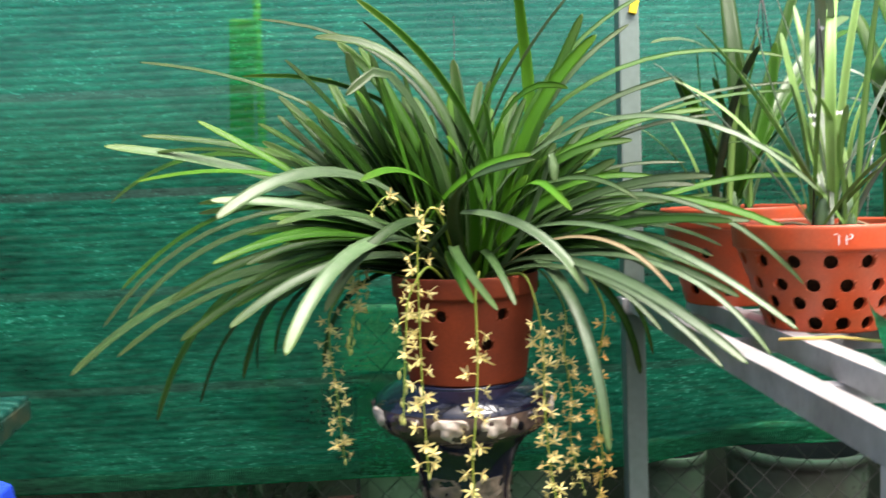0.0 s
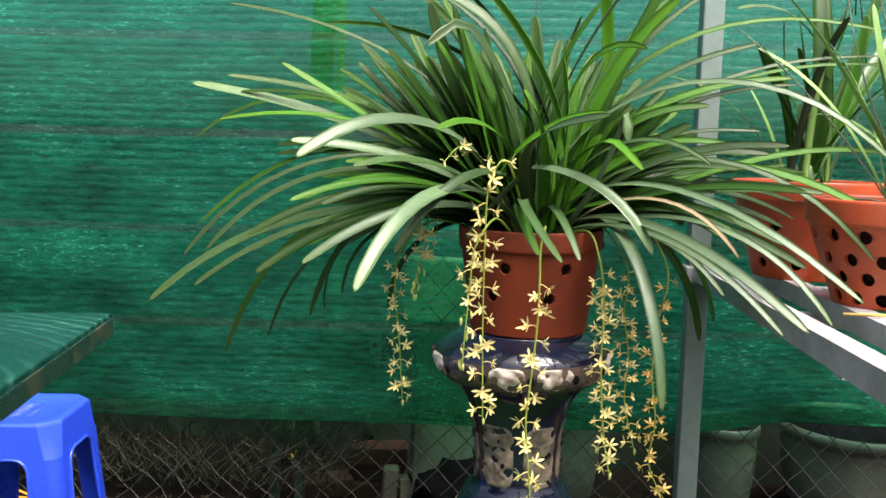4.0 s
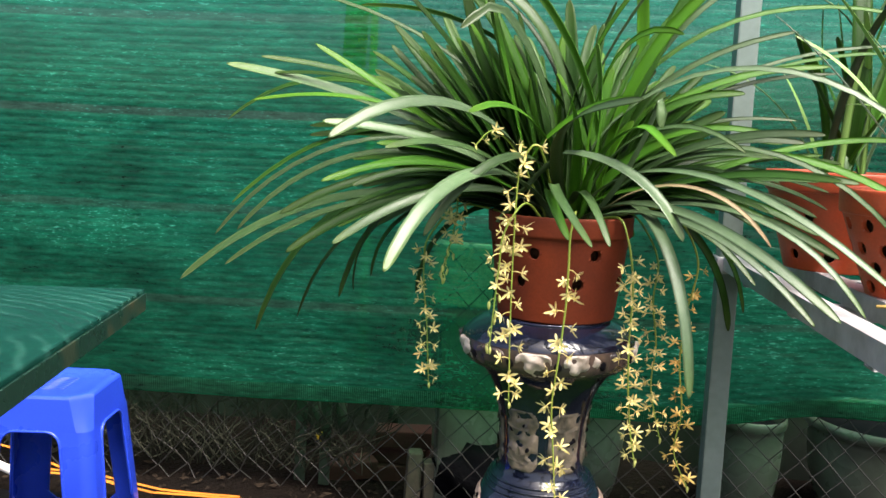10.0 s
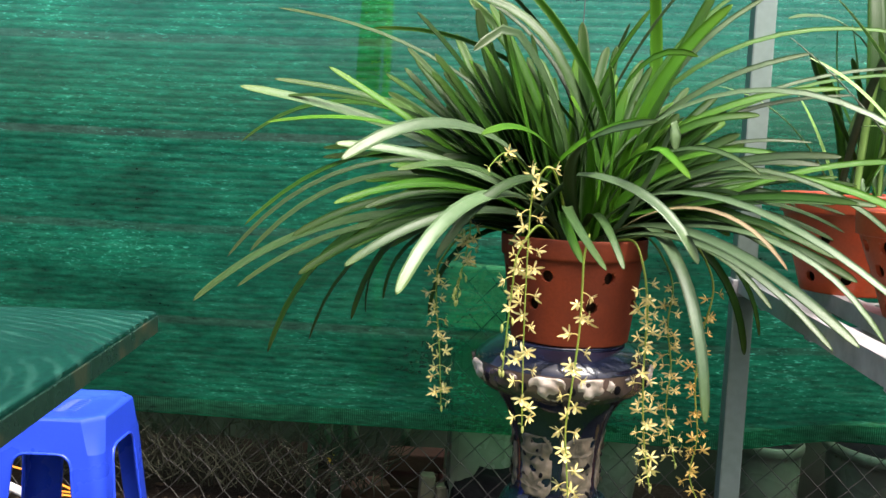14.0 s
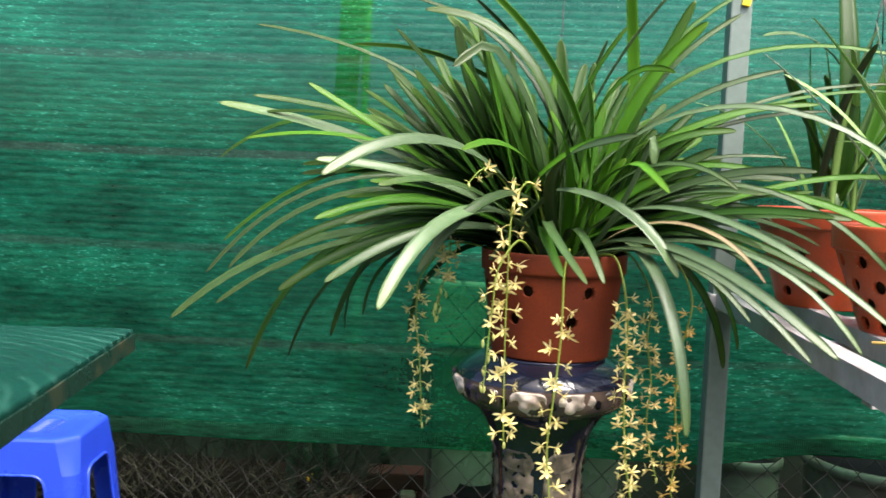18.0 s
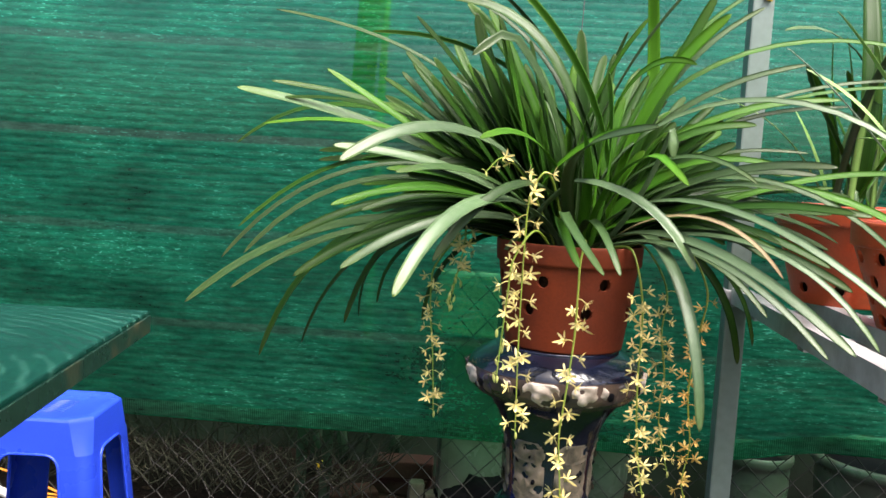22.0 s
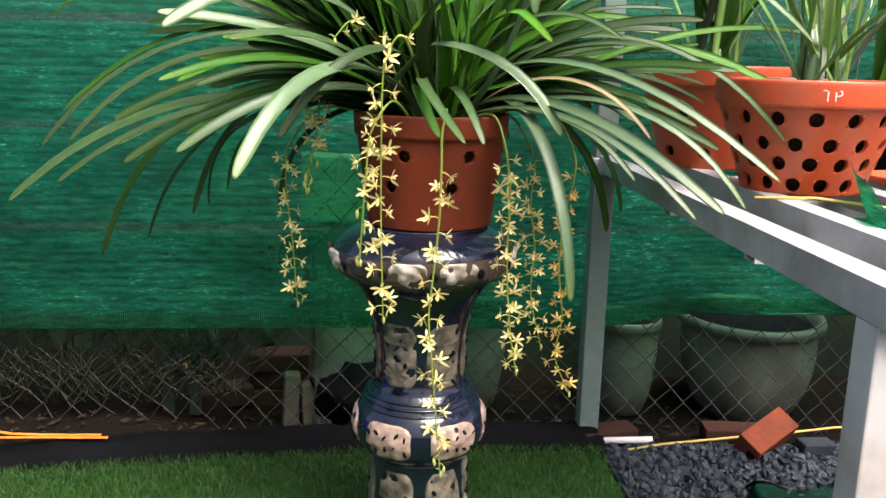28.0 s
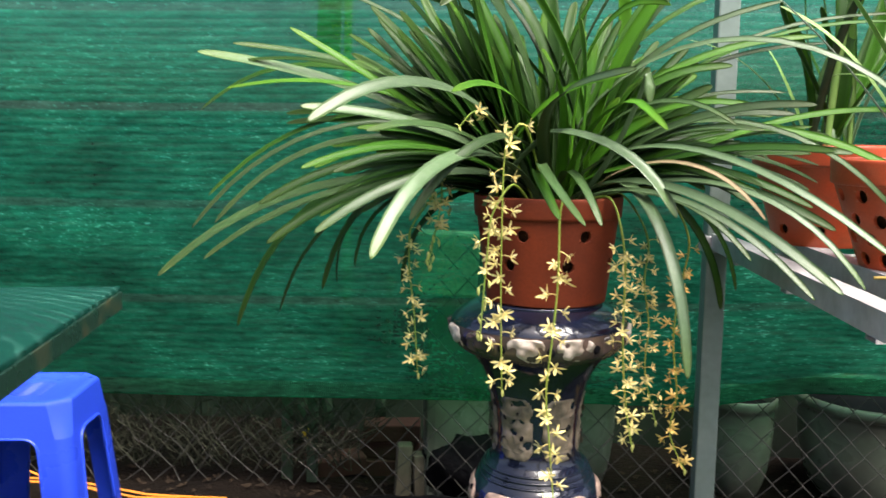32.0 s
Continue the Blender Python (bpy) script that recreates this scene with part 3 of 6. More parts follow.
def strap(base, az, rise, length, width, droop, bend=1.6, lean=0.0, twist=0.0, fold=0.22, kink=None, steps=18, narrow=0.7):
    """A strap leaf as a thin closed body. az: compass angle of its way out; rise: degrees above level at the base; droop: degrees by which
    it turns down up to the tip; bend: how late; lean: degrees of sideways sweep; twist: degrees of roll; kink: (share, degrees) of a sharp fold."""
    bm = bmesh.new()
    uvs = bm.loops.layers.uv.new("UVMap")
    p = Vector(base)
    rows = []
    shares = [0.93 * i / (steps - 4) for i in range(steps - 3)] + [0.955, 0.975, 0.99, 1.0]
    for i, s in enumerate(shares):
        seg = length * (s - shares[i - 1]) if i else 0.0
        th = radians(rise - droop * s ** bend - (kink[1] * min(1, max(0, (s - kink[0]) / 0.07)) if kink else 0))
        ph = radians(az + lean * s * s)
        d = Vector((math.cos(th) * math.cos(ph), math.cos(th) * math.sin(ph), math.sin(th)))
        if i:
            p = p + d * seg
        side = Vector((-math.sin(ph), math.cos(ph), 0))
        up = side.cross(d) * -1
        roll = radians(twist * (0.35 + 0.65 * s))
        side, up = side * math.cos(roll) + up * math.sin(roll), up * math.cos(roll) - side * math.sin(roll)
        w = narrow + (1 - narrow) * min(1, s / 0.3) ** 0.8
        w *= 1 - 0.38 * max(0, (s - 0.5) / 0.5) ** 2
        if s > 0.93:
            w *= max(0.1, math.sqrt(max(0.0, 1 - ((s - 0.93) / 0.07) ** 2)))
        w *= width / 2
        v = fold * w * (1.4 - s)
        thick = 0.0009
        rows.append(([p - side * w + up * v, p - side * w * 0.45 + up * v * 0.25, p, p + side * w * 0.45 + up * v * 0.25, p + side * w + up * v], up * thick, s))
    top = [[bm.verts.new(q) for q in r] for r, _, _ in rows]
    low = [[bm.verts.new(q - t * (1.6 if k == 2 else 1)) for k, q in enumerate(r)] for r, t, _ in rows]

    def face(vs, us):
        f = bm.faces.new(vs)
        f.smooth = True
        for l, u in zip(f.loops, us):
            l[uvs].uv = u
    for i in range(steps):
        s0, s1 = rows[i][2], rows[i + 1][2]
        for k in range(4):
            u0, u1 = k / 4, (k + 1) / 4
            face((top[i][k], top[i][k + 1], top[i + 1][k + 1], top[i + 1][k]), ((u0, s0), (u1, s0), (u1, s1), (u0, s1)))
            face((low[i][k + 1], low[i][k], low[i + 1][k], low[i + 1][k + 1]), ((u1, s0), (u0, s0), (u0, s1), (u1, s1)))
        for k in (0, 4):
            face((top[i][k], top[i + 1][k], low[i + 1][k], low[i][k]), ((0, s0), (0, s1), (0, s1), (0, s0)))
    bm.faces.new(top[-1] + low[-1][::-1])
    return bm


def wavy(a, b, n, amount, seed=0.0, sag=0.0):
    """Points from a to b with a little wander."""
    a, b = Vector(a), Vector(b)
    out = []
    for i in range(n + 1):
        s = i / n
        w = noise.noise_vector(Vector((s * 3.1 + seed, seed * 1.7, 0.3))) * amount * math.sin(math.pi * s)
        out.append(a.lerp(b, s) + w - Vector((0, 0, sag * 4 * s * (1 - s))))
    return out


# ---------------------------------------------------------------- ground
def ground_height(x, y):
    back = min(1, max(0, (y - 0.66) / 0.25))
    right = min(1, max(0, (x - 0.45) / 0.3))
    low = min(1, max(0, (x + 0.85) / 0.4))
    z = -0.012 + back * ((-0.045 - 0.065 * low) * (1 - right) - 0.15 * right)
    return z + (0.012 * noise.noise(Vector((x * 5, y * 5, 0))) if abs(x) < 3 and abs(y) < 3 else 0)


def make_ground():
    xs = [-300, -60, -15, -6] + [-3 + 0.1 * i for i in range(61)] + [6, 15, 60, 300]
    ys = [-300, -60, -15, -5] + [-3 + 0.1 * i for i in range(61)] + [6, 15, 60, 300]
    verts = [(x, y, ground_height(x, y)) for y in ys for x in xs]
    n = len(xs)
    faces = [(j * n + i, j * n + i + 1, (j + 1) * n + i + 1, (j + 1) * n + i) for j in range(len(ys) - 1) for i in range(n - 1)]
    me = bpy.data.meshes.new("ground")
    me.from_pydata(verts, [], faces)
    for p in me.polygons:
        p.use_smooth = True
    tagged(hang("ground", me, M["soil"], None), "bare dark brown soil with scattered crumbs", "ground", kind="structure")


def curb_line(x):
    """The front edge of the turf against the curb."""
    return 0.40 + 0.135 * min(1, max(0, (x + 1.1) / 1.0)) ** 0.7


def make_turf():
    bm = bmesh.new()
    xs = [-3.2 + 0.1 * i for i in range(38)] + [0.53]
    rows = [[bm.verts.new((x, y0 if y0 < 0 else curb_line(x), z)) for x in xs] for y0, z in ((-2.8, -0.02), (-2.8, 0.0), (1, 0.0), (1, -0.02))]
    for a, b in zip(rows, rows[1:]):
        for i in range(len(xs) - 1):
            bm.faces.new((a[i], a[i + 1], b[i + 1], b[i]))
    turf = solid("artificial_turf", bm, M["turf_base"], "short green artificial grass mat with a cut edge", "turf", kind="structure")
    rnd = random.Random(5)
    verts, faces = [], []
    for _ in range(26000):
        x = rnd.uniform(-1.75, 0.535)
        y = curb_line(x) + 0.012 - (rnd.random() ** 1.6) * 0.75
        a, h, w = rnd.uniform(0, 6.283), rnd.uniform(0.012, 0.026), rnd.uniform(0.0009, 0.0016)
        lx, ly = rnd.gauss(0, 0.006), rnd.gauss(0, 0.006)
        c, s = math.cos(a) * w, math.sin(a) * w
        k = len(verts)
        verts += [(x - c, y - s, 0), (x + c, y + s, 0), (x + lx * 0.5 + c, y + ly * 0.5 + s, h * 0.6), (x + lx * 0.5 - c, y + ly * 0.5 - s, h * 0.6), (x + lx * 1.4, y + ly * 1.4, h)]
        faces += [(k, k + 1, k + 2, k + 3), (k + 3, k + 2, k + 4)]
    me = bpy.data.meshes.new("blades")
    me.from_pydata(verts, [], faces)
    tagged(hang("blades", me, M["turf"], turf), kind="stuff")


def make_curb():
    bm = bmesh.new()
    prof = ((-0.012, 0.0), (0.004, 0.026), (0.022, 0.046), (0.05, 0.056), (0.08, 0.054), (0.1, 0.046), (0.118, 0.03), (0.128, -0.02))
    n = 150
    rows = []
    for i in range(n + 1):
        x = -2.6 + 3.15 * i / n
        row = []
        for k, (dy, dz) in enumerate(prof):
            j = 0.010 * noise.noise(Vector((x * 9, k * 0.8, 2))) + 0.005 * noise.noise(Vector((x * 31, k * 1.3, 7)))
            row.append(bm.verts.new((x, curb_line(x) + dy + j, max(dz * (0.85 if i not in (0, n) else 0.6) + j * (0 < k < 7), -0.02))))
        rows.append(row)
    for a, b in zip(rows, rows[1:]):
        for k in range(len(prof) - 1):
            bm.faces.new((a[k], b[k], b[k + 1], a[k + 1])).smooth = True
    bm.faces.new(rows[0])
    bm.faces.new(rows[-1][::-1])
    solid("garden_curb", bm, M["plastic_black"], "low curb wrapped in wrinkled black plastic sheet", "curb", kind="structure")


def pebble(seed, size):
    bm = bmesh.new()
    bmesh.ops.create_icosphere(bm, subdivisions=1, radius=size)
    for v in bm.verts:
        v.co *= 1 + 0.55 * noise.noise(v.co.normalized() * 1.3 + Vector((seed * 3.7, 0, 0)))
        v.co.x *= 1.25
        v.co.z *= 0.55
    me = bpy.data.meshes.new("stone")
    bm.to_mesh(me)
    bm.free()
    me.materials.append(M["gravel"])
    return me


def make_gravel():
    rnd = random.Random(9)
    bm = bmesh.new()
    pts = [(0.535, 0.56), (1.9, 0.56), (1.9, -0.6), (0.56, -0.6)]
    top = [bm.verts.new((x, y, 0.0)) for x, y in pts]
    low = [bm.verts.new((x, y, -0.03)) for x, y in pts]
    bm.faces.new(top[::-1])
    for i in range(4):
        bm.faces.new((top[i], low[i], low[(i + 1) % 4], top[(i + 1) % 4]))
    bmesh.ops.recalc_face_normals(bm, faces=bm.faces)
    bed = solid("gravel_bed", bm, M["gravel"], "bed of loose angular dark grey gravel", "gravel", kind="structure")
    kinds = [pebble(i, 0.0115) for i in range(6)]
    spots = []
    for _ in range(3000):
        x, y = rnd.uniform(0.545, 1.75), rnd.uniform(-0.3, 0.55)
        spots.append((abs(x - 0.85) + abs(y - 0.4), x, y, rnd.choice(kinds), rnd.uniform(0.6, 1.5), [rnd.uniform(0, 360) for _ in range(3)]))
    spots.sort(key=lambda s: s[0])
    for _, x, y, me, k, turn in spots[:280]:
        ob = hang("stone", me, None, bed)
        ob.matrix_local = pose(x, y, 0.005, *turn) @ Matrix.Scale(k, 4)
    verts, faces = [], []
    for _, x, y, me, k, turn in spots[280:]:
        m = pose(x, y, 0.005, *turn) @ Matrix.Scale(k, 4)
        base = len(verts)
        verts += [tuple(m @ v.co) for v in me.vertices]
        faces += [tuple(base + i for i in p.vertices) for p in me.polygons]
    me = bpy.data.meshes.new("loose_stones")
    me.from_pydata(verts, [], faces)
    tagged(hang("loose_stones", me, M["gravel"], bed), kind="stuff")


# ---------------------------------------------------------------- net and fence
NET_Y = 0.84


def net_offset(x, z):
    """How far the hung cloth billows out of its plane."""
    v = 0.014 * noise.noise(Vector((x * 1.7, z * 1.3, 4))) + 0.006 * noise.noise(Vector((x * 5 + z * 4, z * 6, 9)))
    pleat = max(0, 1 - abs(x + 1.45 - 0.35 * (z - 0.6)) / 0.45) * max(0, 1 - abs(z - 0.8) / 0.5)
    return v + 0.012 * pleat * math.sin((x - 0.5 * z) * 42)


def hem_lift(x, z):
    """Beyond the post the cloth is drawn up a little."""
    s = min(1, max(0, (x - 0.5) / 0.4))
    return 0.052 * s * s * (3 - 2 * s) * max(0, 1 - (z - 0.258) / 0.5)


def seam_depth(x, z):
    """The ribs are drawn in hard near the top and hang smooth lower down; the shade painted in their creases follows.
    """
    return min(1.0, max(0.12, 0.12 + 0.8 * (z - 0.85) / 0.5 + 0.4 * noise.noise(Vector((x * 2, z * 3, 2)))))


def make_net():
    pitch, tall, z0 = 0.0245, 1.62, 0.258
    ribs = int(tall / pitch)
    share = ((0.0, 0.0), (0.2, 0.0034), (0.45, 0.0046), (0.8, 0.0016))
    zs = [(z0 + (i + s) * pitch, d, i) for i in range(ribs) for s, d in share]
    cols = 210
    verts, uvs = [], []
    for z, d, i in zs:
        band = (0.75 if z > 1.0 else 0.45) if i and i % 12 == 0 else 0.0
        for c in range(cols + 1):
            x = -2.9 + 5.3 * c / cols
            ripple = 0.002 * noise.noise(Vector((x * 14, z * 3, i * 2.3)))
            sag = 0.008 * noise.noise(Vector((x * 0.9, 1.7, 0)))
            verts.append((x, NET_Y + net_offset(x, z) - d * (0 if band else 1) * (0.15 + 0.85 * seam_depth(x, z)) - ripple, z + sag + hem_lift(x, z) + 0.0012 * noise.noise(Vector((x * 20, i, 0)))))
            # u marks the rib creases that get painted shade
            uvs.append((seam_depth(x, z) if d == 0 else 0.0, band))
    n = cols + 1
    faces = [(r * n + c, r * n + c + 1, (r + 1) * n + c + 1, (r + 1) * n + c) for r in range(len(zs) - 1) for c in range(cols)]
    me = bpy.data.meshes.new("shade_net")
    me.from_pydata(verts, [], faces)
    layer = me.uv_layers.new(name="UVMap")
    for l in me.loops:
        layer.data[l.index].uv = uvs[l.vertex_index]
    for p in me.polygons:
        p.use_smooth = True
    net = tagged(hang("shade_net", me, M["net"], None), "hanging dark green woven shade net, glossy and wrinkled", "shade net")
    hem = bmesh.new()
    line = [(x, NET_Y + net_offset(x, z0) - 0.002, z0 + hem_lift(x, z0) + 0.008 * noise.noise(Vector((x * 0.9, 1.7, 0)))) for x in (-2.9 + 5.3 * c / 120 for c in range(121))]
    tube(line, 0.0045, 6, hem)
    part("hem_cord", hem, M["net"], net, "rolled green hem")
    # doubled hem with fine upright ribs
    verts, faces, marks = [], [], []
    count = 1700
    for c in range(count + 1):
        x = -2.9 + 5.3 * c / count
        z = z0 + hem_lift(x, z0) + 0.008 * noise.noise(Vector((x * 0.9, 1.7, 0)))
        for up in (0.002, 0.05):
            verts.append((x, NET_Y + net_offset(x, z) - 0.0055 - (0.0022 if c % 2 else 0), z + up))
            # grooves between the upright ribs take the same painted shade
            marks.append(0.0 if c % 2 else 0.6)
    faces = [(2 * c, 2 * c + 2, 2 * c + 3, 2 * c + 1) for c in range(count)]
    me = bpy.data.meshes.new("hem_band")
    me.from_pydata(verts, [], faces)
    layer = me.uv_layers.new(name="UVMap")
    for l in me.loops:
        layer.data[l.index].uv = (marks[l.vertex_index], 0.25)
    hang("hem_band", me, M["net"], net, "doubled green hem with fine upright ribs")


def make_fence():
    y0, cell, tall = 0.885, 0.046, 1.0
    rnd = random.Random(3)
    fence = thing("chain_link_fence", (0, y0, 0), "rusty grey chain-link fence behind the shade net", "fence")
    verts, faces = [], []

    def rod(a, b, r=0.0019):
        a, b = Vector(a), Vector(b)
        d = (b - a).normalized()
        s = d.cross(Vector((0, 1, 0))).normalized()
        u = d.cross(s)
        k = len(verts)
        for p in (a, b):
            for q in range(4):
                t = q * math.pi / 2
                verts.append(tuple(p + r * (math.cos(t) * s + math.sin(t) * u)))
        for q in range(4):
            faces.append((k + q, k + (q + 1) % 4, k + 4 + (q + 1) % 4, k + 4 + q))
    cols, rows = int(4.9 / cell), int(tall / cell)

    def knot(i, j):
        x, z = -2.6 + i * cell, -0.2 + j * cell * 1.06
        damage = max(0, 1 - abs(x + 0.95) / 0.7) * max(0, 1 - z / 0.4)
        w = noise.noise_vector(Vector((x * 6, z * 6, 1))) * (0.006 + 0.035 * damage)
        return Vector((x + w.x, w.y, z + w.z))
    for i in range(cols):
        for j in range(rows):
            if (i + j) % 2 == 0:
                a, jog = knot(i, j), 0.004
                if a.z < ground_height(a.x, y0) - 0.02:
                    continue
                for di in (-1, 1):
                    b = knot(i + di, j + 1)
                    rod(a + Vector((0, jog * di, 0)), b + Vector((0, -jog * di, 0)))
    me = bpy.data.meshes.new("mesh_wire")
    me.from_pydata(verts, [], faces)
    tagged(hang("mesh_wire", me, M["wire"], fence), kind="stuff")
    for x in (-0.755, -0.671):
        part("fence_stake", box((0.036, 0.02, 0.5), (x, 0.095, 0.17), (0, 1, 4), 0.004), M["stake_green"], fence, "grey-green flat fence stake")
    # dry climbing stems woven through the wire
    bm = bmesh.new()
    for k in range(230):
        x = -1.75 + 1.25 * rnd.random()
        a = (x, rnd.uniform(-0.02, 0.05), rnd.uniform(-0.01, 0.06))
        b = (x + rnd.uniform(-0.35, 0.35), rnd.uniform(-0.02, 0.09), rnd.uniform(0.16, 0.36))
        tube(wavy(a, b, 7, 0.06, k * 1.3), rnd.uniform(0.0012, 0.0026), 5, bm)
    part("dry_vine", bm, M["twig"], fence, "tangle of dry grey stems")


# ---------------------------------------------------------------- what stands behind the fence
def make_behind():
    rnd = random.Random(21)
    # added backdrop: keeps the low part behind the net dark, sky above it
    bm = box((14, 0.2, 1.26), (0, 1.65, 0.41), bevel=0.01)
    solid("wall_north", bm, M["wall"], "plain dark wall added behind the fence as a backdrop", "wall", kind="structure")
    solid("yellow_board", box((0.075, 0.02, 0.40), (-0.60, 0.955, 1.47), (2, 3, 0), 0.008), M["wall_yellow"], "narrow yellow board tied up behind the net", "board")
    solid("wooden_pole", tube([(-0.545, 0.905, 0.36), (-0.535, 0.905, 1.72)], 0.012, 10), M["wall_yellow"], "thin yellowish pole tied to the fence", "pole")
    solid("concrete_block", box((0.2, 0.12, 0.2), (-0.235, 0.99, 0.665), (0, 3, 6), 0.01), M["pink_block"], "pale pinkish block on a stack behind the net", "block")
    solid("cement_sack", box((0.21, 0.15, 0.69), (-0.20, 1.02, 0.22), (0, 0, 8), 0.03), M["celadon"], "upright pale stack behind the fence", "stack")
    for x, y, w, h, t in ((-0.372, 1.0, 0.05, 0.185, 3), (-0.312, 0.99, 0.05, 0.155, -2)):
        solid("wooden_stub", box((w, 0.05, h), (x, y, ground_height(x, y) - 0.012 + h / 2), (0, t, 12), 0.006), M["wood"], "short weathered wooden stub in the soil", "stub", group="wooden stubs behind the fence")
    for x, y, z, t in ((-0.45, 1.2, 0.028, 10), (-0.44, 1.21, 0.091, -6), (-0.43, 1.2, 0.154, 4), (-0.62, 1.12, 0.028, 24)):
        solid("old_brick", box((0.2, 0.1, 0.062), (x, y, ground_height(x, y) + z), (0, 0, t), 0.006), M["old_brick"], "weathered dark red brick behind the fence", "brick", group="bricks behind the fence")
    for x, y, h, t in ((-0.78, 1.3, 0.6, 3), (-0.68, 1.32, 0.6, -1), (-0.5, 1.4, 0.55, 2)):
        solid("bamboo_stake", tube(wavy((x, y, -0.02), (x + 0.02 * t, y, h), 6, 0.01, x), 0.022, 8), M["stake_green"], "upright grey-green stake behind the fence", "stake", group="stakes behind the fence")
    bm = bmesh.new()
    bmesh.ops.create_icosphere(bm, subdivisions=3, radius=0.16)
    for v in bm.verts:
        v.co *= 1 + 0.45 * noise.noise(v.co * 11) + 0.2 * noise.noise(v.co * 27)
    smooth(bm)
    solid("rubbish_bag", bm, M["plastic_black"], "crumpled black plastic bag behind the fence", "bag", m=pose(-0.17, 0.965, 0.0) @ Matrix.Diagonal((0.75, 0.45, 0.68, 1)))
    bm = bmesh.new()
    for k in range(7):
        a = rnd.uniform(0, 6.28)
        tube([(0, 0, 0), (0.011 * math.cos(a), 0.004, 0.011 * math.sin(a) + 0.004), (0.018 * math.cos(a), 0.006, 0.018 * math.sin(a))], 0.004, 5, bm, 0.0015)
    solid("yellow_blossom", bm, M["yellow_paint"], "small faded yellow blossom caught on the fence", "blossom", m=pose(-0.682, 0.925, 0.105))


def big_pot(at, r, h, label):
    prof = [(0, 0), (0.52 * r, 0), (0.62 * r, 0.03 * h), (0.75 * r, 0.13 * h), (0.86 * r, 0.28 * h), (0.935 * r, 0.48 * h), (0.965 * r, 0.68 * h), (0.96 * r, 0.84 * h), (0.965 * r, 0.88 * h),
            (1.02 * r, 0.9 * h), (1.05 * r, 0.925 * h), (1.05 * r, 0.965 * h), (1.03 * r, 0.99 * h), (0.99 * r, h), (0.94 * r, 0.985 * h), (0.9 * r, 0.9 * h), (0.84 * r, 0.6 * h), (0.7 * r, 0.2 * h), (0, 0.18 * h)]
    pot = thing("garden_pot", at, label, "plant pot", group="celadon pots behind the fence")
    part("body", lathe(prof, 64, wobble=0.01), M["celadon"], pot)
    # near-black disc below the rim in place of shade inside the pot
    part("water", lathe([(0, 0.0), (0.87 * r, 0.0), (0.87 * r, -0.01), (0, -0.01)], 40, at=(0, 0, 0.9 * h)), M["hollow"], pot, "flat dark disc standing in for the shaded inside")
    return pot


make_ground()
make_turf()
make_curb()
make_gravel()
make_net()
make_fence()
make_behind()
big_pot((1.228, 1.2, -0.165), 0.243, 0.375, "large pale celadon glazed pot with a rolled rim")
big_pot((0.78, 1.2, -0.165), 0.12, 0.36, "slim pale celadon glazed pot on the soil")
big_pot((0.24, 1.12, -0.11), 0.105, 0.42, "pale celadon glazed pot partly hidden by the pedestal")


# ---------------------------------------------------------------- ceramic pedestal
def petal(bm, way, up, length, width, cup=0.25):
    way, up = way.normalized(), up.normalized()
    side = way.cross(up).normalized()
    rows = []
    for i in range(6):
        s = i / 5
        w = width * (0.35 + 1.3 * s if s < 0.5 else (1.0 if s < 0.75 else 0.75) if s < 0.95 else 0.12)
        c = way * (length * s) + up * (cup * length * (s * s - 0.15))
        rows.append([bm.verts.new(c + side * (k * w) + up * (0.3 * abs(k) * w)) for k in (-1, 0, 1)])
    for a, b in zip(rows, rows[1:]):
        for k in range(2):
            bm.faces.new((a[k], a[k + 1], b[k + 1], b[k])).smooth = True


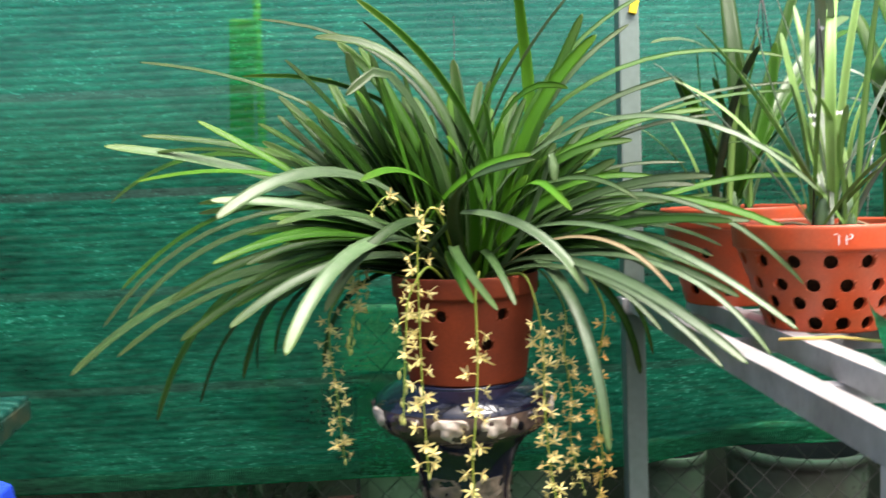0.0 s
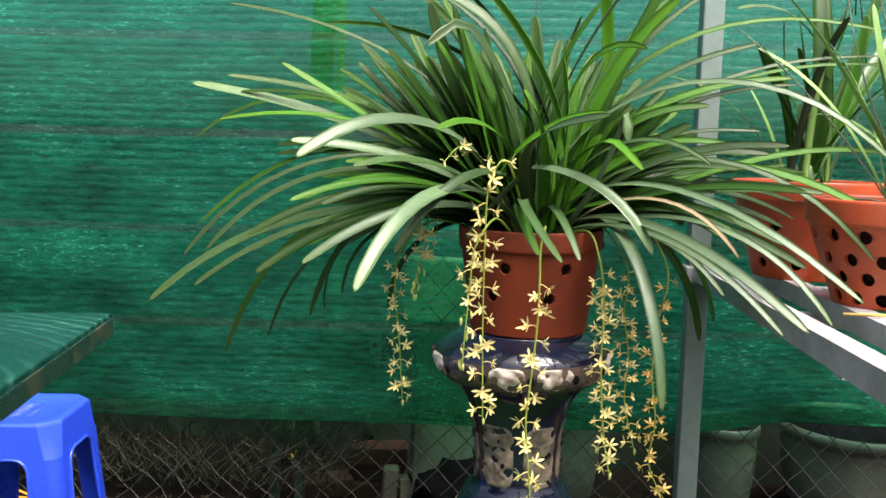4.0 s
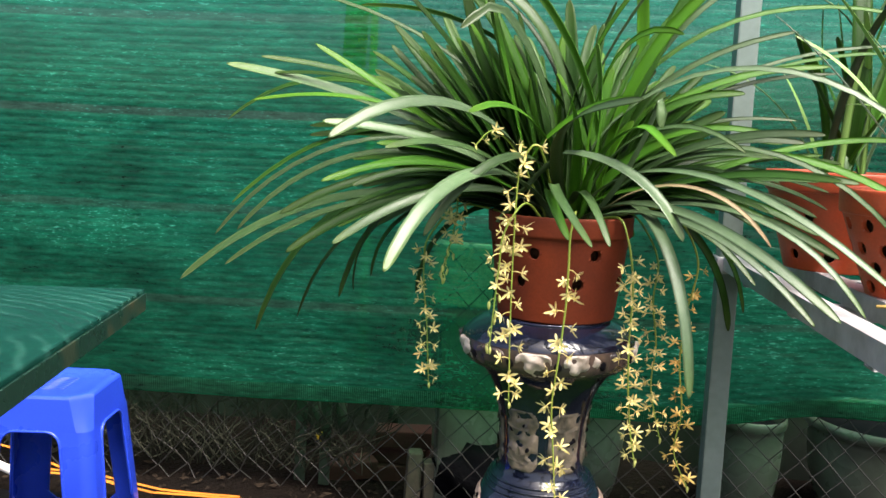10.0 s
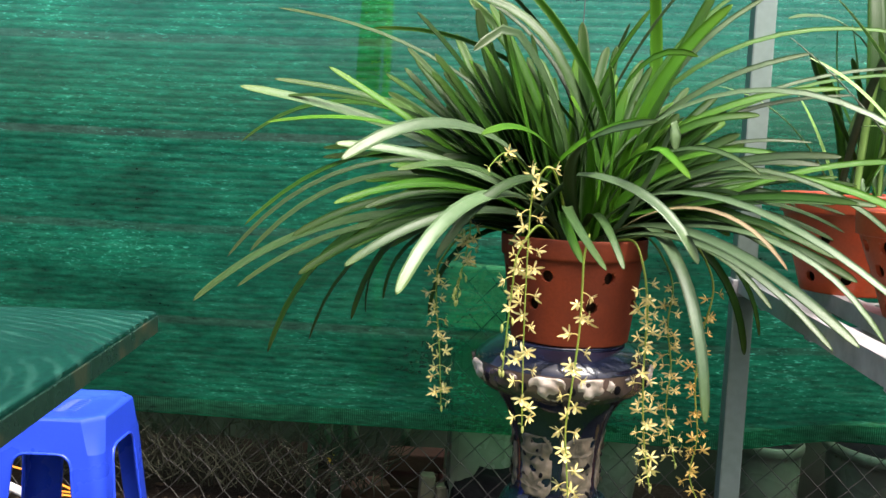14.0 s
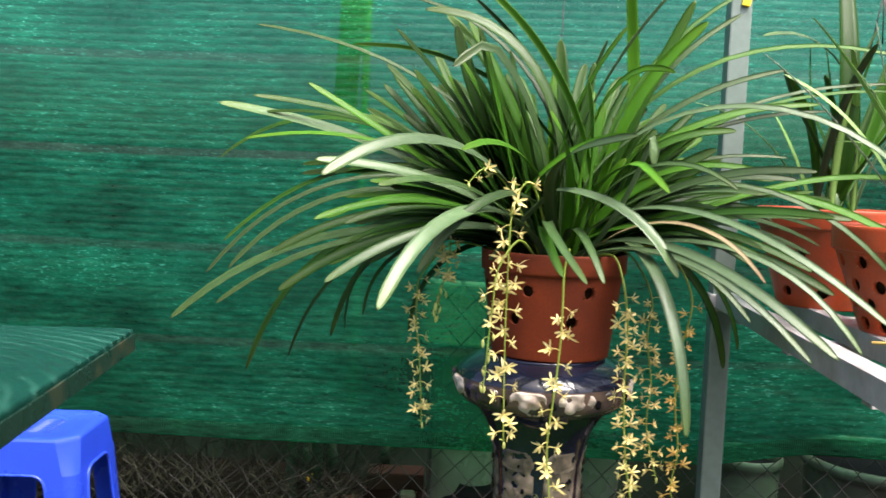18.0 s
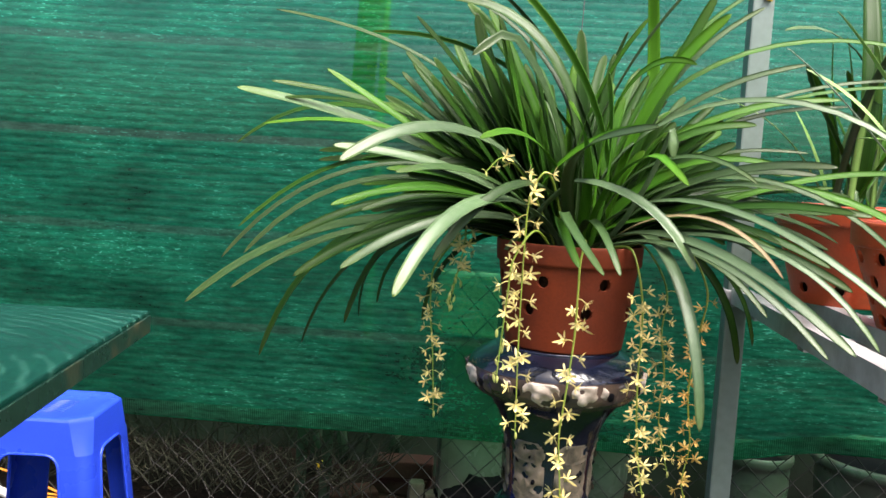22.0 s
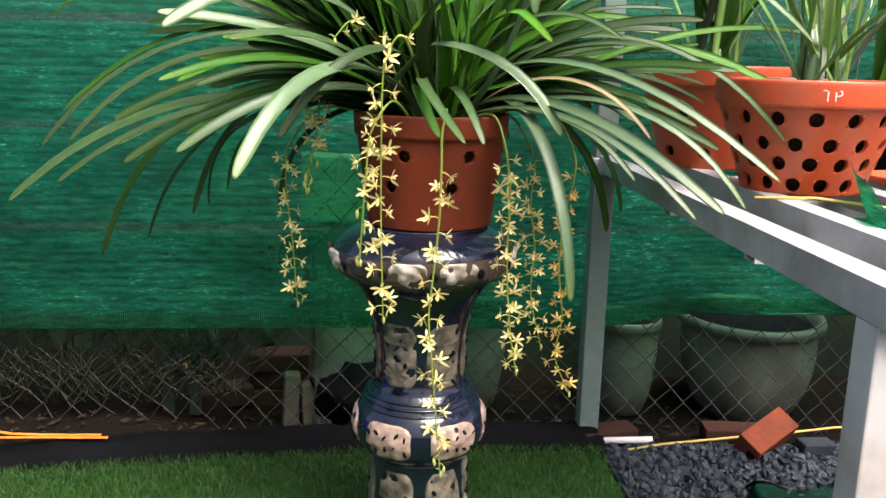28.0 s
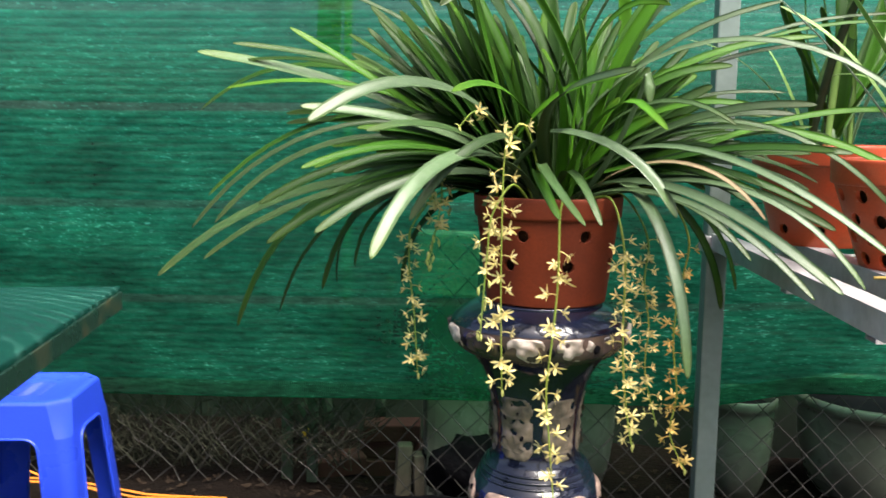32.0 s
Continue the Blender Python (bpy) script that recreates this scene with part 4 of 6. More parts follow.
def make_pedestal():
    ped = thing("ceramic_pedestal", (0, 0, 0), "tall baluster pedestal in dark blue glaze with cream openwork", "pedestal")
    part("foot", lathe([(0, 0), (0.15, 0), (0.155, 0.012), (0.15, 0.03), (0.125, 0.05), (0.112, 0.07), (0.106, 0.075)], 64), M["glaze"], ped)
    part("lower_drum", lathe([(0.106, 0.07), (0.102, 0.12), (0.098, 0.2), (0.097, 0.25), (0.1, 0.264), (0.095, 0.27)], 64), M["glaze"], ped)
    part("bulge", lathe([(0.095, 0.264), (0.11, 0.27), (0.126, 0.29), (0.136, 0.315), (0.1375, 0.334), (0.133, 0.354), (0.122, 0.372), (0.116, 0.378), (0.112, 0.388), (0.105, 0.4), (0.096, 0.41)], 72), M["glaze"], ped)
    part("upper_drum", lathe([(0.096, 0.408), (0.09, 0.42), (0.0875, 0.44), (0.088, 0.48), (0.091, 0.515), (0.097, 0.55), (0.106, 0.58), (0.117, 0.604), (0.13, 0.622), (0.142, 0.636), (0.15, 0.643)], 72), M["glaze"], ped)
    part("rim", lathe([(0.147, 0.64), (0.162, 0.647), (0.174, 0.659), (0.1805, 0.674), (0.182, 0.69), (0.1805, 0.702), (0.174, 0.713), (0.157, 0.726), (0.138, 0.737), (0.122, 0.743), (0.11, 0.746), (0, 0.747)], 72), M["glaze"], ped)
    for z, r in ((0.377, 0.117), (0.388, 0.112), (0.398, 0.1065), (0.264, 0.1), (0.743, 0.124)):
        ring = [(r * math.cos(a), r * math.sin(a), z) for a in (2 * math.pi * k / 60 for k in range(61))]
        part("ring_moulding", tube(ring, 0.0032, 6), M["glaze"], ped)
    rnd = random.Random(4)

    def panel(name, a0, a1, z0, z1, radius, mat, seed, rounded=1.0, relief=0.010, holes=0.55):
        """A curved carved plate with dark pierced gaps, laid on the glaze between two angles."""
        bm = bmesh.new()
        na, nz = 22, 26
        mid = radius((z0 + z1) / 2) if callable(radius) else radius
        grid = []
        for j in range(nz + 1):
            v = j / nz
            row = []
            for i in range(na + 1):
                u = i / na
                a = radians(a0 + (a1 - a0) * u)
                z = z0 + (z1 - z0) * v
                edge = min(1, max(0, 1 - (abs(2 * u - 1) ** 4 + abs(2 * v - 1) ** 4) ** rounded) * 4)
                n = noise.noise(Vector((u * 4.6 + seed, v * 4.6 * (z1 - z0) / (mid * abs(radians(a1 - a0))), seed * 1.9)))
                lift = relief * (0.35 + 0.9 * n) if n > -holes else -0.004
                r = radius(z) if callable(radius) else radius
                r += -0.006 + (0.006 + max(lift, -0.006)) * edge
                row.append(bm.verts.new((r * math.cos(a), r * math.sin(a), z)))
            grid.append(row)
        for j in range(nz):
            for i in range(na):
                bm.faces.new((grid[j][i], grid[j][i + 1], grid[j + 1][i + 1], grid[j + 1][i])).smooth = True
        return part(name, bm, mat, ped)
    # solid near-black blobs on the carving stand in for shade in pierced openings
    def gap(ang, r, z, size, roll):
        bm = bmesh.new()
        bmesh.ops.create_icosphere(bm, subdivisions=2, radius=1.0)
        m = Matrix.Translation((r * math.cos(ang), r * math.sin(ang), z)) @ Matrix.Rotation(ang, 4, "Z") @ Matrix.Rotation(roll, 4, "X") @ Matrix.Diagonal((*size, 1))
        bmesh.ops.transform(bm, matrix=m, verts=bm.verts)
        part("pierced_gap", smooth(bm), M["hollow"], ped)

    def sprig(a, z, r, size, mat):
        """Carved leaves spreading from one point, proud of the panel."""
        bm = bmesh.new()
        for k in range(5):
            t = radians(18 + 36 * k + rnd.uniform(-10, 10))
            l = size * rnd.uniform(0.8, 1.15)
            ca, sa = math.cos(radians(a)), math.sin(radians(a))
            side, up, face = Vector((-sa, ca, 0)), Vector((0, 0, 1)), Vector((ca, sa, 0))
            start = len(bm.verts)
            petal(bm, side * math.cos(t) + up * math.sin(t), face, l, l * 0.2, 0.12)
            bm.verts.ensure_lookup_table()
            bmesh.ops.transform(bm, matrix=Matrix.Translation((r * ca, r * sa, z)), verts=bm.verts[start:])
        part("carved_sprig", bm, mat, ped)
    def bulge_radius(z):
        knots = ((0.264, 0.105), (0.27, 0.11), (0.29, 0.126), (0.315, 0.136), (0.334, 0.1375), (0.354, 0.133), (0.372, 0.122), (0.39, 0.112))
        for (z0, r0), (z1, r1) in zip(knots, knots[1:]):
            if z <= z1:
                return r0 + (r1 - r0) * (z - z0) / (z1 - z0) + 0.0008
        return 0.112

    def drum_radius(z):
        return 0.0885 if z < 0.48 else 0.0885 + 1.6 * (z - 0.48) ** 2
    # six-fold carving: lower drum, bulge medallions, upper drum
    for k in range(6):
        a = -121 + 60 * k
        panel("bulge_medallion", a - 23, a + 23, 0.288, 0.364, bulge_radius, M["carving_pink"], 3.1 + k, 1.0, 0.004, 2.0)["label"] = "pinkish cream pierced medallion"
        panel("lower_panel", a - 24, a + 24, 0.082, 0.25, lambda z: 0.1045 - 0.04 * (z - 0.08), M["carving_olive"], 11.3 + k, 1.6, 0.006, 0.42)
        panel("upper_panel", a - 25, a + 25, 0.42, 0.56, drum_radius, M["carving_olive"], 21.7 + k, 1.6, 0.006, 0.42)
        for z, r, mat in ((0.445, 0.093, M["carving_olive"]), (0.515, 0.094, M["carving_olive"]), (0.115, 0.104, M["carving"]), (0.185, 0.102, M["carving_olive"])):
            sprig(a + rnd.uniform(-5, 5), z, r - 0.001, 0.03, mat)
        for q in range(10):
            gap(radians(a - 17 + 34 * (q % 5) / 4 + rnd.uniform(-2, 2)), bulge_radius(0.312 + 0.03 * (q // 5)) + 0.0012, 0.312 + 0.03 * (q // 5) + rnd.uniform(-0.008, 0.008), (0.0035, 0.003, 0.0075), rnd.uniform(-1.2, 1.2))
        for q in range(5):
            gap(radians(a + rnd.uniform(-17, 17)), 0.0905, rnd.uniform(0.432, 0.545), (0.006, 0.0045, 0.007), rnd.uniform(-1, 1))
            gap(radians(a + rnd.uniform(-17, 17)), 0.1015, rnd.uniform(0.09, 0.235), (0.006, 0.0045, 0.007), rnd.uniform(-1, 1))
    part("rim_band", lathe([(0.1495, 0.6405), (0.1632, 0.6465), (0.1753, 0.6585), (0.1818, 0.674), (0.1833, 0.69), (0.182, 0.7015)], 72), M["glaze_brown"], ped, "mottled brown glaze band")

    # under the lip: cream leaf-shaped petals between mottled ones, dark blobs as gaps
    def band(z):
        s = min(1, max(0, (z - 0.64) / 0.05))
        return 0.148 + 0.0355 * math.sin(s * math.pi / 2) ** 0.85
    for k in range(12):
        a = -101 + 30 * k
        cream = k in (0, 1, 3, 5, 7, 8, 10)
        plate = panel("rim_petal", a - 12, a + 12, 0.648 + 0.005 * (k % 2), 0.7, band, M["carving"] if cream else M["glaze_brown"], 31.3 + k * 2.1, 1.1, 0.009, 1.4)
        plate["label"] = "cream scalloped petal" if cream else "mottled brown petal"
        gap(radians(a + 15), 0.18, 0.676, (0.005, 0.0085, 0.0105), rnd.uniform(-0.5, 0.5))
    return ped


make_pedestal()


# ---------------------------------------------------------------- pierced clay pots
def clay_pot(parent, mat, r_rim, r_foot, tall, lip, rows, per_row, hole, turn=0.0, label="", shift=0.5):
    """A flared pot whose round drain holes go through the wall; parent's origin is at its foot."""
    def radius(z):
        return r_foot + (r_rim * 0.955 - r_foot) * (z / (tall - lip))
    wall = 0.008
    bm = bmesh.new()
    top = tall - lip
    centres = [(row_z * top, (k + shift * (ri % 2)) * 2 * math.pi / per_row + turn) for ri, row_z in enumerate(rows) for k in range(per_row)]

    def is_hole(z, a):
        for cz, ca in centres:
            da = (a - ca + math.pi) % (2 * math.pi) - math.pi
            if (da * radius(cz)) ** 2 + (z - cz) ** 2 < hole * hole:
                return True
        return False
    nz, na = 64, 220
    outer = [[None] * na for _ in range(nz + 1)]
    inner = [[None] * na for _ in range(nz + 1)]
    for j in range(nz + 1):
        for i in range(na):
            z, a = top * j / nz, 2 * math.pi * i / na
            # draw grid points near a hole's edge onto the edge
            for cz, ca in centres:
                da = (a - ca + math.pi) % (2 * math.pi) - math.pi
                dx, dz = da * radius(cz), z - cz
                d = math.hypot(dx, dz)
                if 0.0008 < d < hole * 1.35 and d > hole * 0.62:
                    z, a = cz + dz * hole / d, ca + dx * hole / d / radius(cz)
                    break
            r = radius(z)
            outer[j][i] = bm.verts.new((r * math.cos(a), r * math.sin(a), z))
            inner[j][i] = bm.verts.new(((r - wall) * math.cos(a), (r - wall) * math.sin(a), max(z, 0.006)))
    open_cell = [[False] * na for _ in range(nz)]
    for j in range(nz):
        for i in range(na):
            open_cell[j][i] = is_hole(top * (j + 0.5) / nz, 2 * math.pi * (i + 0.5) / na)
    for j in range(nz):
        for i in range(na):
            n = (i + 1) % na
            if open_cell[j][i]:
                continue
            bm.faces.new((outer[j][i], outer[j][n], outer[j + 1][n], outer[j + 1][i])).smooth = True
            bm.faces.new((inner[j][n], inner[j][i], inner[j + 1][i], inner[j + 1][n])).smooth = True
            if open_cell[j][n]:
                bm.faces.new((outer[j][n], inner[j][n], inner[j + 1][n], outer[j + 1][n]))
            if open_cell[j][i - 1]:
                bm.faces.new((inner[j][i], outer[j][i], outer[j + 1][i], inner[j + 1][i]))
            if j + 1 < nz and open_cell[j + 1][i]:
                bm.faces.new((outer[j + 1][i], outer[j + 1][n], inner[j + 1][n], inner[j + 1][i]))
            if j and open_cell[j - 1][i]:
                bm.faces.new((outer[j][n], outer[j][i], inner[j][i], inner[j][n]))
    bm.faces.new([outer[0][i] for i in range(na)][::-1])
    pot = part("pot", bm, mat, parent, label)
    r = r_rim
    rim = lathe([(r * 0.955 - 0.001, top - 0.004), (r * 0.985, top - 0.002), (r * 0.99, top + 0.004), (r, tall - 0.008), (r, tall - 0.003), (r * 0.992, tall), (r * 0.965, tall), (r * 0.955, tall - 0.005), (r * 0.95, top)], 96)
    part("rim", rim, mat, pot)
    fill = lathe([(0, tall - 0.02), (r * 0.5, tall - 0.014), (r * 0.94, tall - 0.03), (r * 0.84, tall - 0.05), (r_foot * 0.82, 0.008), (0, 0.008)], 64, wobble=0.03)
    part("potting_mix", fill, M["bark"], parent, "dark bark potting mix")
    return pot


# ---------------------------------------------------------------- flowers
def flower_mesh(seed, mat, size=0.0175):
    """A small open orchid flower on its stalk: five narrow tepals, a lip and a column. Its way out is +x, its face looks along +x."""
    rnd = random.Random(seed)
    bm = bmesh.new()
    stalk = [Vector((0, 0, 0)), Vector((0.007, 0, 0.0015)), Vector((0.014, 0, 0.0)), Vector((0.019, 0, -0.002))]
    tube(stalk, 0.0009, 5, bm)
    c = stalk[-1]
    face = Vector((1, rnd.uniform(-0.5, 0.5), rnd.uniform(-0.7, 0.1))).normalized()
    side = face.cross(Vector((0, 0, 1))).normalized()
    up = side.cross(face)
    start = len(bm.verts)
    for ang in (90, 25, 155, -32, 212):
        t = radians(ang + rnd.uniform(-9, 9))
        way = side * math.cos(t) + up * math.sin(t) + face * rnd.uniform(-0.1, 0.3)
        petal(bm, way, face, size * rnd.uniform(0.85, 1.15), 0.0026, rnd.uniform(0.0, 0.6))
    petal(bm, -up * 0.8 + face * 0.6, face, size * 0.62, 0.0034, 0.3)
    bmesh.ops.transform(bm, matrix=Matrix.Translation(c), verts=list(bm.verts)[start:])
    tube([c, c + face * 0.005 + up * 0.001, c + face * 0.0085 - up * 0.0005], 0.0017, 6, bm, 0.0011)
    me = bpy.data.meshes.new("flower")
    bm.to_mesh(me)
    bm.free()
    me.materials.append(mat)
    return me


def bud_mesh(seed):
    bm = bmesh.new()
    tube([(0, 0, 0), (0.006, 0, -0.001), (0.010, 0, -0.006)], 0.0008, 5, bm)
    prof = [(0, 0), (0.0022, -0.002), (0.0031, -0.007), (0.0026, -0.012), (0.001, -0.016), (0, -0.017)]
    lathe(prof, 8, bm, (0.0105, 0, -0.005))
    me = bpy.data.meshes.new("bud")
    bm.to_mesh(me)
    bm.free()
    me.materials.append(M["bud"])
    return me


FLOWERS = [flower_mesh(i, M["petal"]) for i in range(6)]
AMBER = [flower_mesh(i + 20, M["petal_orange"]) for i in range(5)]
BUDS = [bud_mesh(i) for i in range(2)]


def flower_spike(parent, points, first, count, kinds, buds=0, seed=0, size=1.0):
    """A hanging spike along points; flowers stand out from the share first of its length to the end."""
    rnd = random.Random(seed)
    pts = [Vector(p) for p in points]
    path = []
    for a, b, c, d in zip([pts[0]] + pts[:-2], pts[:-1], pts[1:], pts[2:] + [pts[-1]]):
        for i in range(8):
            t = i / 8
            path.append(0.5 * (2 * b + (c - a) * t + (2 * a - 5 * b + 4 * c - d) * t * t + (3 * b - a - 3 * c + d) * t ** 3))
    path.append(pts[-1])
    stem = part("flower_spike", tube(path, 0.0026, 6, taper=0.0012), M["stem"], parent)
    run = [0.0]
    for a, b in zip(path, path[1:]):
        run.append(run[-1] + (b - a).length)
    for k in range(count + buds):
        s = first + (1 - first) * (k + 0.5 * rnd.random()) / (count + buds)
        i = max(1, min(len(path) - 1, next((q for q, l in enumerate(run) if l >= s * run[-1]), len(path) - 1)))
        p = path[i - 1].lerp(path[i], 0.5)
        mesh = rnd.choice(kinds) if k < count else BUDS[k % 2]
        ob = hang("flower" if k < count else "flower_bud", mesh, None, stem)
        turn = k * 137.5 + rnd.uniform(-25, 25)
        ob.matrix_local = pose(*p, 0, rnd.uniform(-18, 22), turn) @ Matrix.Scale(size * rnd.uniform(0.85, 1.15), 4)
    ob = hang("flower_bud", BUDS[0], None, stem)
    ob.matrix_local = pose(path[-1].x - 0.008, path[-1].y, path[-1].z + 0.006) @ Matrix.Scale(0.9, 4)
    return stem


# ---------------------------------------------------------------- the flowering orchid on the pedestal
ROOT = Vector((0.012, 0.0, 0.747))
orchid = thing("potted_orchid", ROOT, "large strap-leaved orchid with hanging yellow flowers in terracotta pot", "potted orchid")
clay_pot(orchid, M["terracotta"], 0.15, 0.121, 0.212, 0.04, (0.47, 0.81), 7, 0.0118, radians(-127), "brown-red terracotta pot with round drain holes", 0.26)
CROWN = 0.1925


def orchid_leaf(az, rise, length, droop, bend=1.6, lean=0.0, twist=0.0, width=0.03, out=0.05, mat="leaf", kink=None, fold=0.3):
    """One leaf of the clump, from its place in the crown."""
    a = radians(az)
    base = (0.013 + out * math.cos(a), out * math.sin(a), CROWN)
    return part("leaf", strap(base, az, rise, length, width, droop, bend, lean, twist, fold, kink), M[mat], orchid)


# long leaves that arch over the turf side
for way, rise, span, droop, late, sweep, out, broad, twist, kind in (
    (167.7, 57.8, 0.816, 49.8, 0.47, 13.6, 0.025, 0.029, -55, "leaf_pale"),
    (156.0, 74.9, 0.810, 70.5, 0.47, 31.1, 0.010, 0.020, -53, "leaf_dusty"),
    (171.1, 60.5, 0.729, 66.1, 0.96, 1.2, 0.045, 0.012, -54, "leaf_dark"),
    (168.1, 51.7, 0.885, 88.5, 1.48, -6.7, 0.047, 0.018, -52, "leaf"),
    (175.3, 62.6, 0.726, 73.8, 0.81, 1.7, 0.041, 0.012, -55, "leaf_fresh"),
    (-174.5, 42.0, 0.598, 12.7, 0.86, 0.1, 0.038, 0.018, -62, "leaf_fresh"),
    (163.8, 90.6, 0.902, 83.5, 0.57, 11.3, 0.004, 0.011, -55, "leaf_dusty"),
    (-28.1, 73.1, 0.819, -107.4, 0.65, 12.9, 0.061, 0.012, 85, "leaf"),
    (141.5, 112.4, 0.833, 105.7, 0.83, 35.3, 0.004, 0.012, -52, "leaf_dusty"),
    (166.7, 96.3, 0.679, 96.7, 1.83, 7.6, 0.010, 0.026, -66, "leaf_dusty"),
):
    orchid_leaf(way, rise, span, droop, late, sweep, twist, broad, out, kind)
# long leaves that arch over the turf side
for way, rise, span, droop, late, sweep, out, broad, twist, kind in (
    (-29.0, 79.6, 0.662, -63.9, 0.72, -6.4, 0.060, 0.012, 85, "leaf_dark"),
    (-18.7, 72.6, 0.700, -72.0, 0.74, -5.1, 0.061, 0.020, 85, "leaf_fresh"),
    (179.6, 57.2, 0.528, -20.8, 2.14, -0.2, 0.007, 0.029, -81, "leaf_dark"),
    (168.4, 84.0, 0.565, 43.7, 1.66, -3.5, 0.043, 0.029, -67, "leaf"),
    (-137.0, 82.9, 0.627, 117.6, 0.90, -3.2, 0.065, 0.029, -56, "leaf_pale"),
    (-155.1, 59.7, 0.538, 58.7, 0.58, -4.8, 0.028, 0.024, -61, "leaf_pale"),
    (-135.7, 50.5, 0.484, 63.8, 1.10, 5.3, 0.048, 0.017, -55, "leaf_dusty"),
    (-173.7, 78.1, 0.801, 131.4, 0.69, 6.2, 0.049, 0.012, -64, "leaf_dusty"),
    (167.2, 88.7, 0.850, 133.9, 0.59, 13.6, 0.029, 0.014, -62, "leaf"),
    (177.7, 60.7, 0.740, 111.4, 0.81, 5.7, 0.061, 0.016, -63, "leaf_dusty"),
):
    orchid_leaf(way, rise, span, droop, late, sweep, twist, broad, out, kind)
# long leaves that arch over the turf side
for way, rise, span, droop, late, sweep, out, broad, twist, kind in (
    (172.3, 24.2, 0.898, 65.8, 0.90, -0.5, 0.046, 0.027, -61, "leaf_dusty"),
    (-179.3, 23.5, 0.727, 62.2, 0.94, -2.1, 0.044, 0.017, -60, "leaf_dusty"),
    (174.3, 35.7, 0.616, 65.1, 0.65, 3.9, 0.041, 0.016, -59, "leaf_dusty"),
    (160.1, 50.9, 0.925, 121.1, 0.70, -0.1, 0.056, 0.023, -80, "leaf_dark"),
    (162.1, 28.6, 0.753, 101.2, 1.02, -0.0, 0.045, 0.012, -76, "leaf_dark"),
    (165.9, 88.1, 0.666, 164.7, 0.57, 5.8, 0.023, 0.018, -80, "leaf_dark"),
    (163.3, 12.9, 0.578, 109.2, 2.15, -2.2, 0.049, 0.009, -70, "leaf_dark"),
    (-145.1, 60.1, 0.522, 96.3, 0.57, -11.4, 0.032, 0.023, -54, "leaf_pale"),
    (-173.0, 51.8, 0.468, 82.8, 0.57, -0.5, 0.032, 0.015, -58, "leaf"),
    (-123.1, 50.7, 0.605, 104.5, 0.99, 2.8, 0.057, 0.029, -38, "leaf_pale"),
):
    orchid_leaf(way, rise, span, droop, late, sweep, twist, broad, out, kind)
# long leaves that arch over the turf side
for way, rise, span, droop, late, sweep, out, broad, twist, kind in (
    (-116.7, 89.2, 0.538, 145.9, 0.73, -27.7, 0.021, 0.022, -41, "leaf_dusty"),
    (161.8, 45.0, 0.421, 130.2, 0.79, -0.3, 0.042, 0.014, -85, "leaf_dark"),
    (167.2, 19.2, 0.488, 105.5, 1.75, -0.0, 0.049, 0.012, -69, "leaf_dark"),
    (-148.0, 50.3, 0.381, 56.8, 0.78, -3.7, 0.041, 0.011, -58, "leaf"),
):
    orchid_leaf(way, rise, span, droop, late, sweep, twist, broad, out, kind)
# leaves of the middle and the front
for way, rise, span, droop, late, sweep, out, broad, twist, kind in (
    (-126.4, 90.1, 0.483, 109.2, 0.93, 7.5, 0.004, 0.017, -53, "leaf_fresh"),
    (-88.0, 67.1, 0.402, 41.3, 0.96, -31.1, 0.045, 0.027, -71, "leaf_fresh"),
    (-102.0, 47.7, 0.667, 44.1, 0.68, 45.6, 0.033, 0.025, 48, "leaf_dusty"),
    (-103.8, 62.0, 0.514, 94.6, 0.63, 42.9, 0.032, 0.019, 2, "leaf_dusty"),
    (-105.7, 51.6, 0.409, 89.1, 0.87, 37.8, 0.038, 0.022, -3, "leaf"),
    (-86.9, 76.9, 0.339, 129.4, 0.73, 22.4, 0.031, 0.017, 11, "leaf_dusty"),
    (49.9, 29.5, 0.809, -118.8, 1.15, 35.3, 0.051, 0.029, 43, "leaf_fresh"),
    (-0.4, 72.9, 0.576, 8.6, 0.87, 1.3, 0.029, 0.026, 85, "leaf"),
    (-21.7, 84.5, 0.535, 44.5, 1.55, 0.5, 0.055, 0.029, 85, "leaf_fresh"),
):
    orchid_leaf(way, rise, span, droop, late, sweep, twist, broad, out, kind)
# leaves of the middle and the front
for way, rise, span, droop, late, sweep, out, broad, twist, kind in (
    (8.1, 82.9, 0.627, 52.8, 1.42, 1.1, 0.050, 0.015, 72, "leaf_dusty"),
    (15.1, 89.2, 0.776, 66.6, 1.14, -5.1, 0.039, 0.011, 66, "leaf"),
    (-62.4, 92.7, 0.526, 115.7, 2.30, 10.9, 0.062, 0.016, 85, "leaf_fresh"),
    (-64.9, 58.3, 0.372, -52.8, 1.06, 4.8, 0.053, 0.029, 85, "leaf"),
    (-129.7, 89.4, 0.503, -35.9, 0.85, -1.5, 0.038, 0.016, -85, "leaf_dark"),
    (-143.5, 87.6, 0.550, -46.9, 1.01, -0.1, 0.048, 0.016, -85, "leaf"),
    (-149.9, 89.4, 0.706, -47.3, 0.72, -0.2, 0.041, 0.009, -85, "leaf_dusty"),
):
    orchid_leaf(way, rise, span, droop, late, sweep, twist, broad, out, kind)
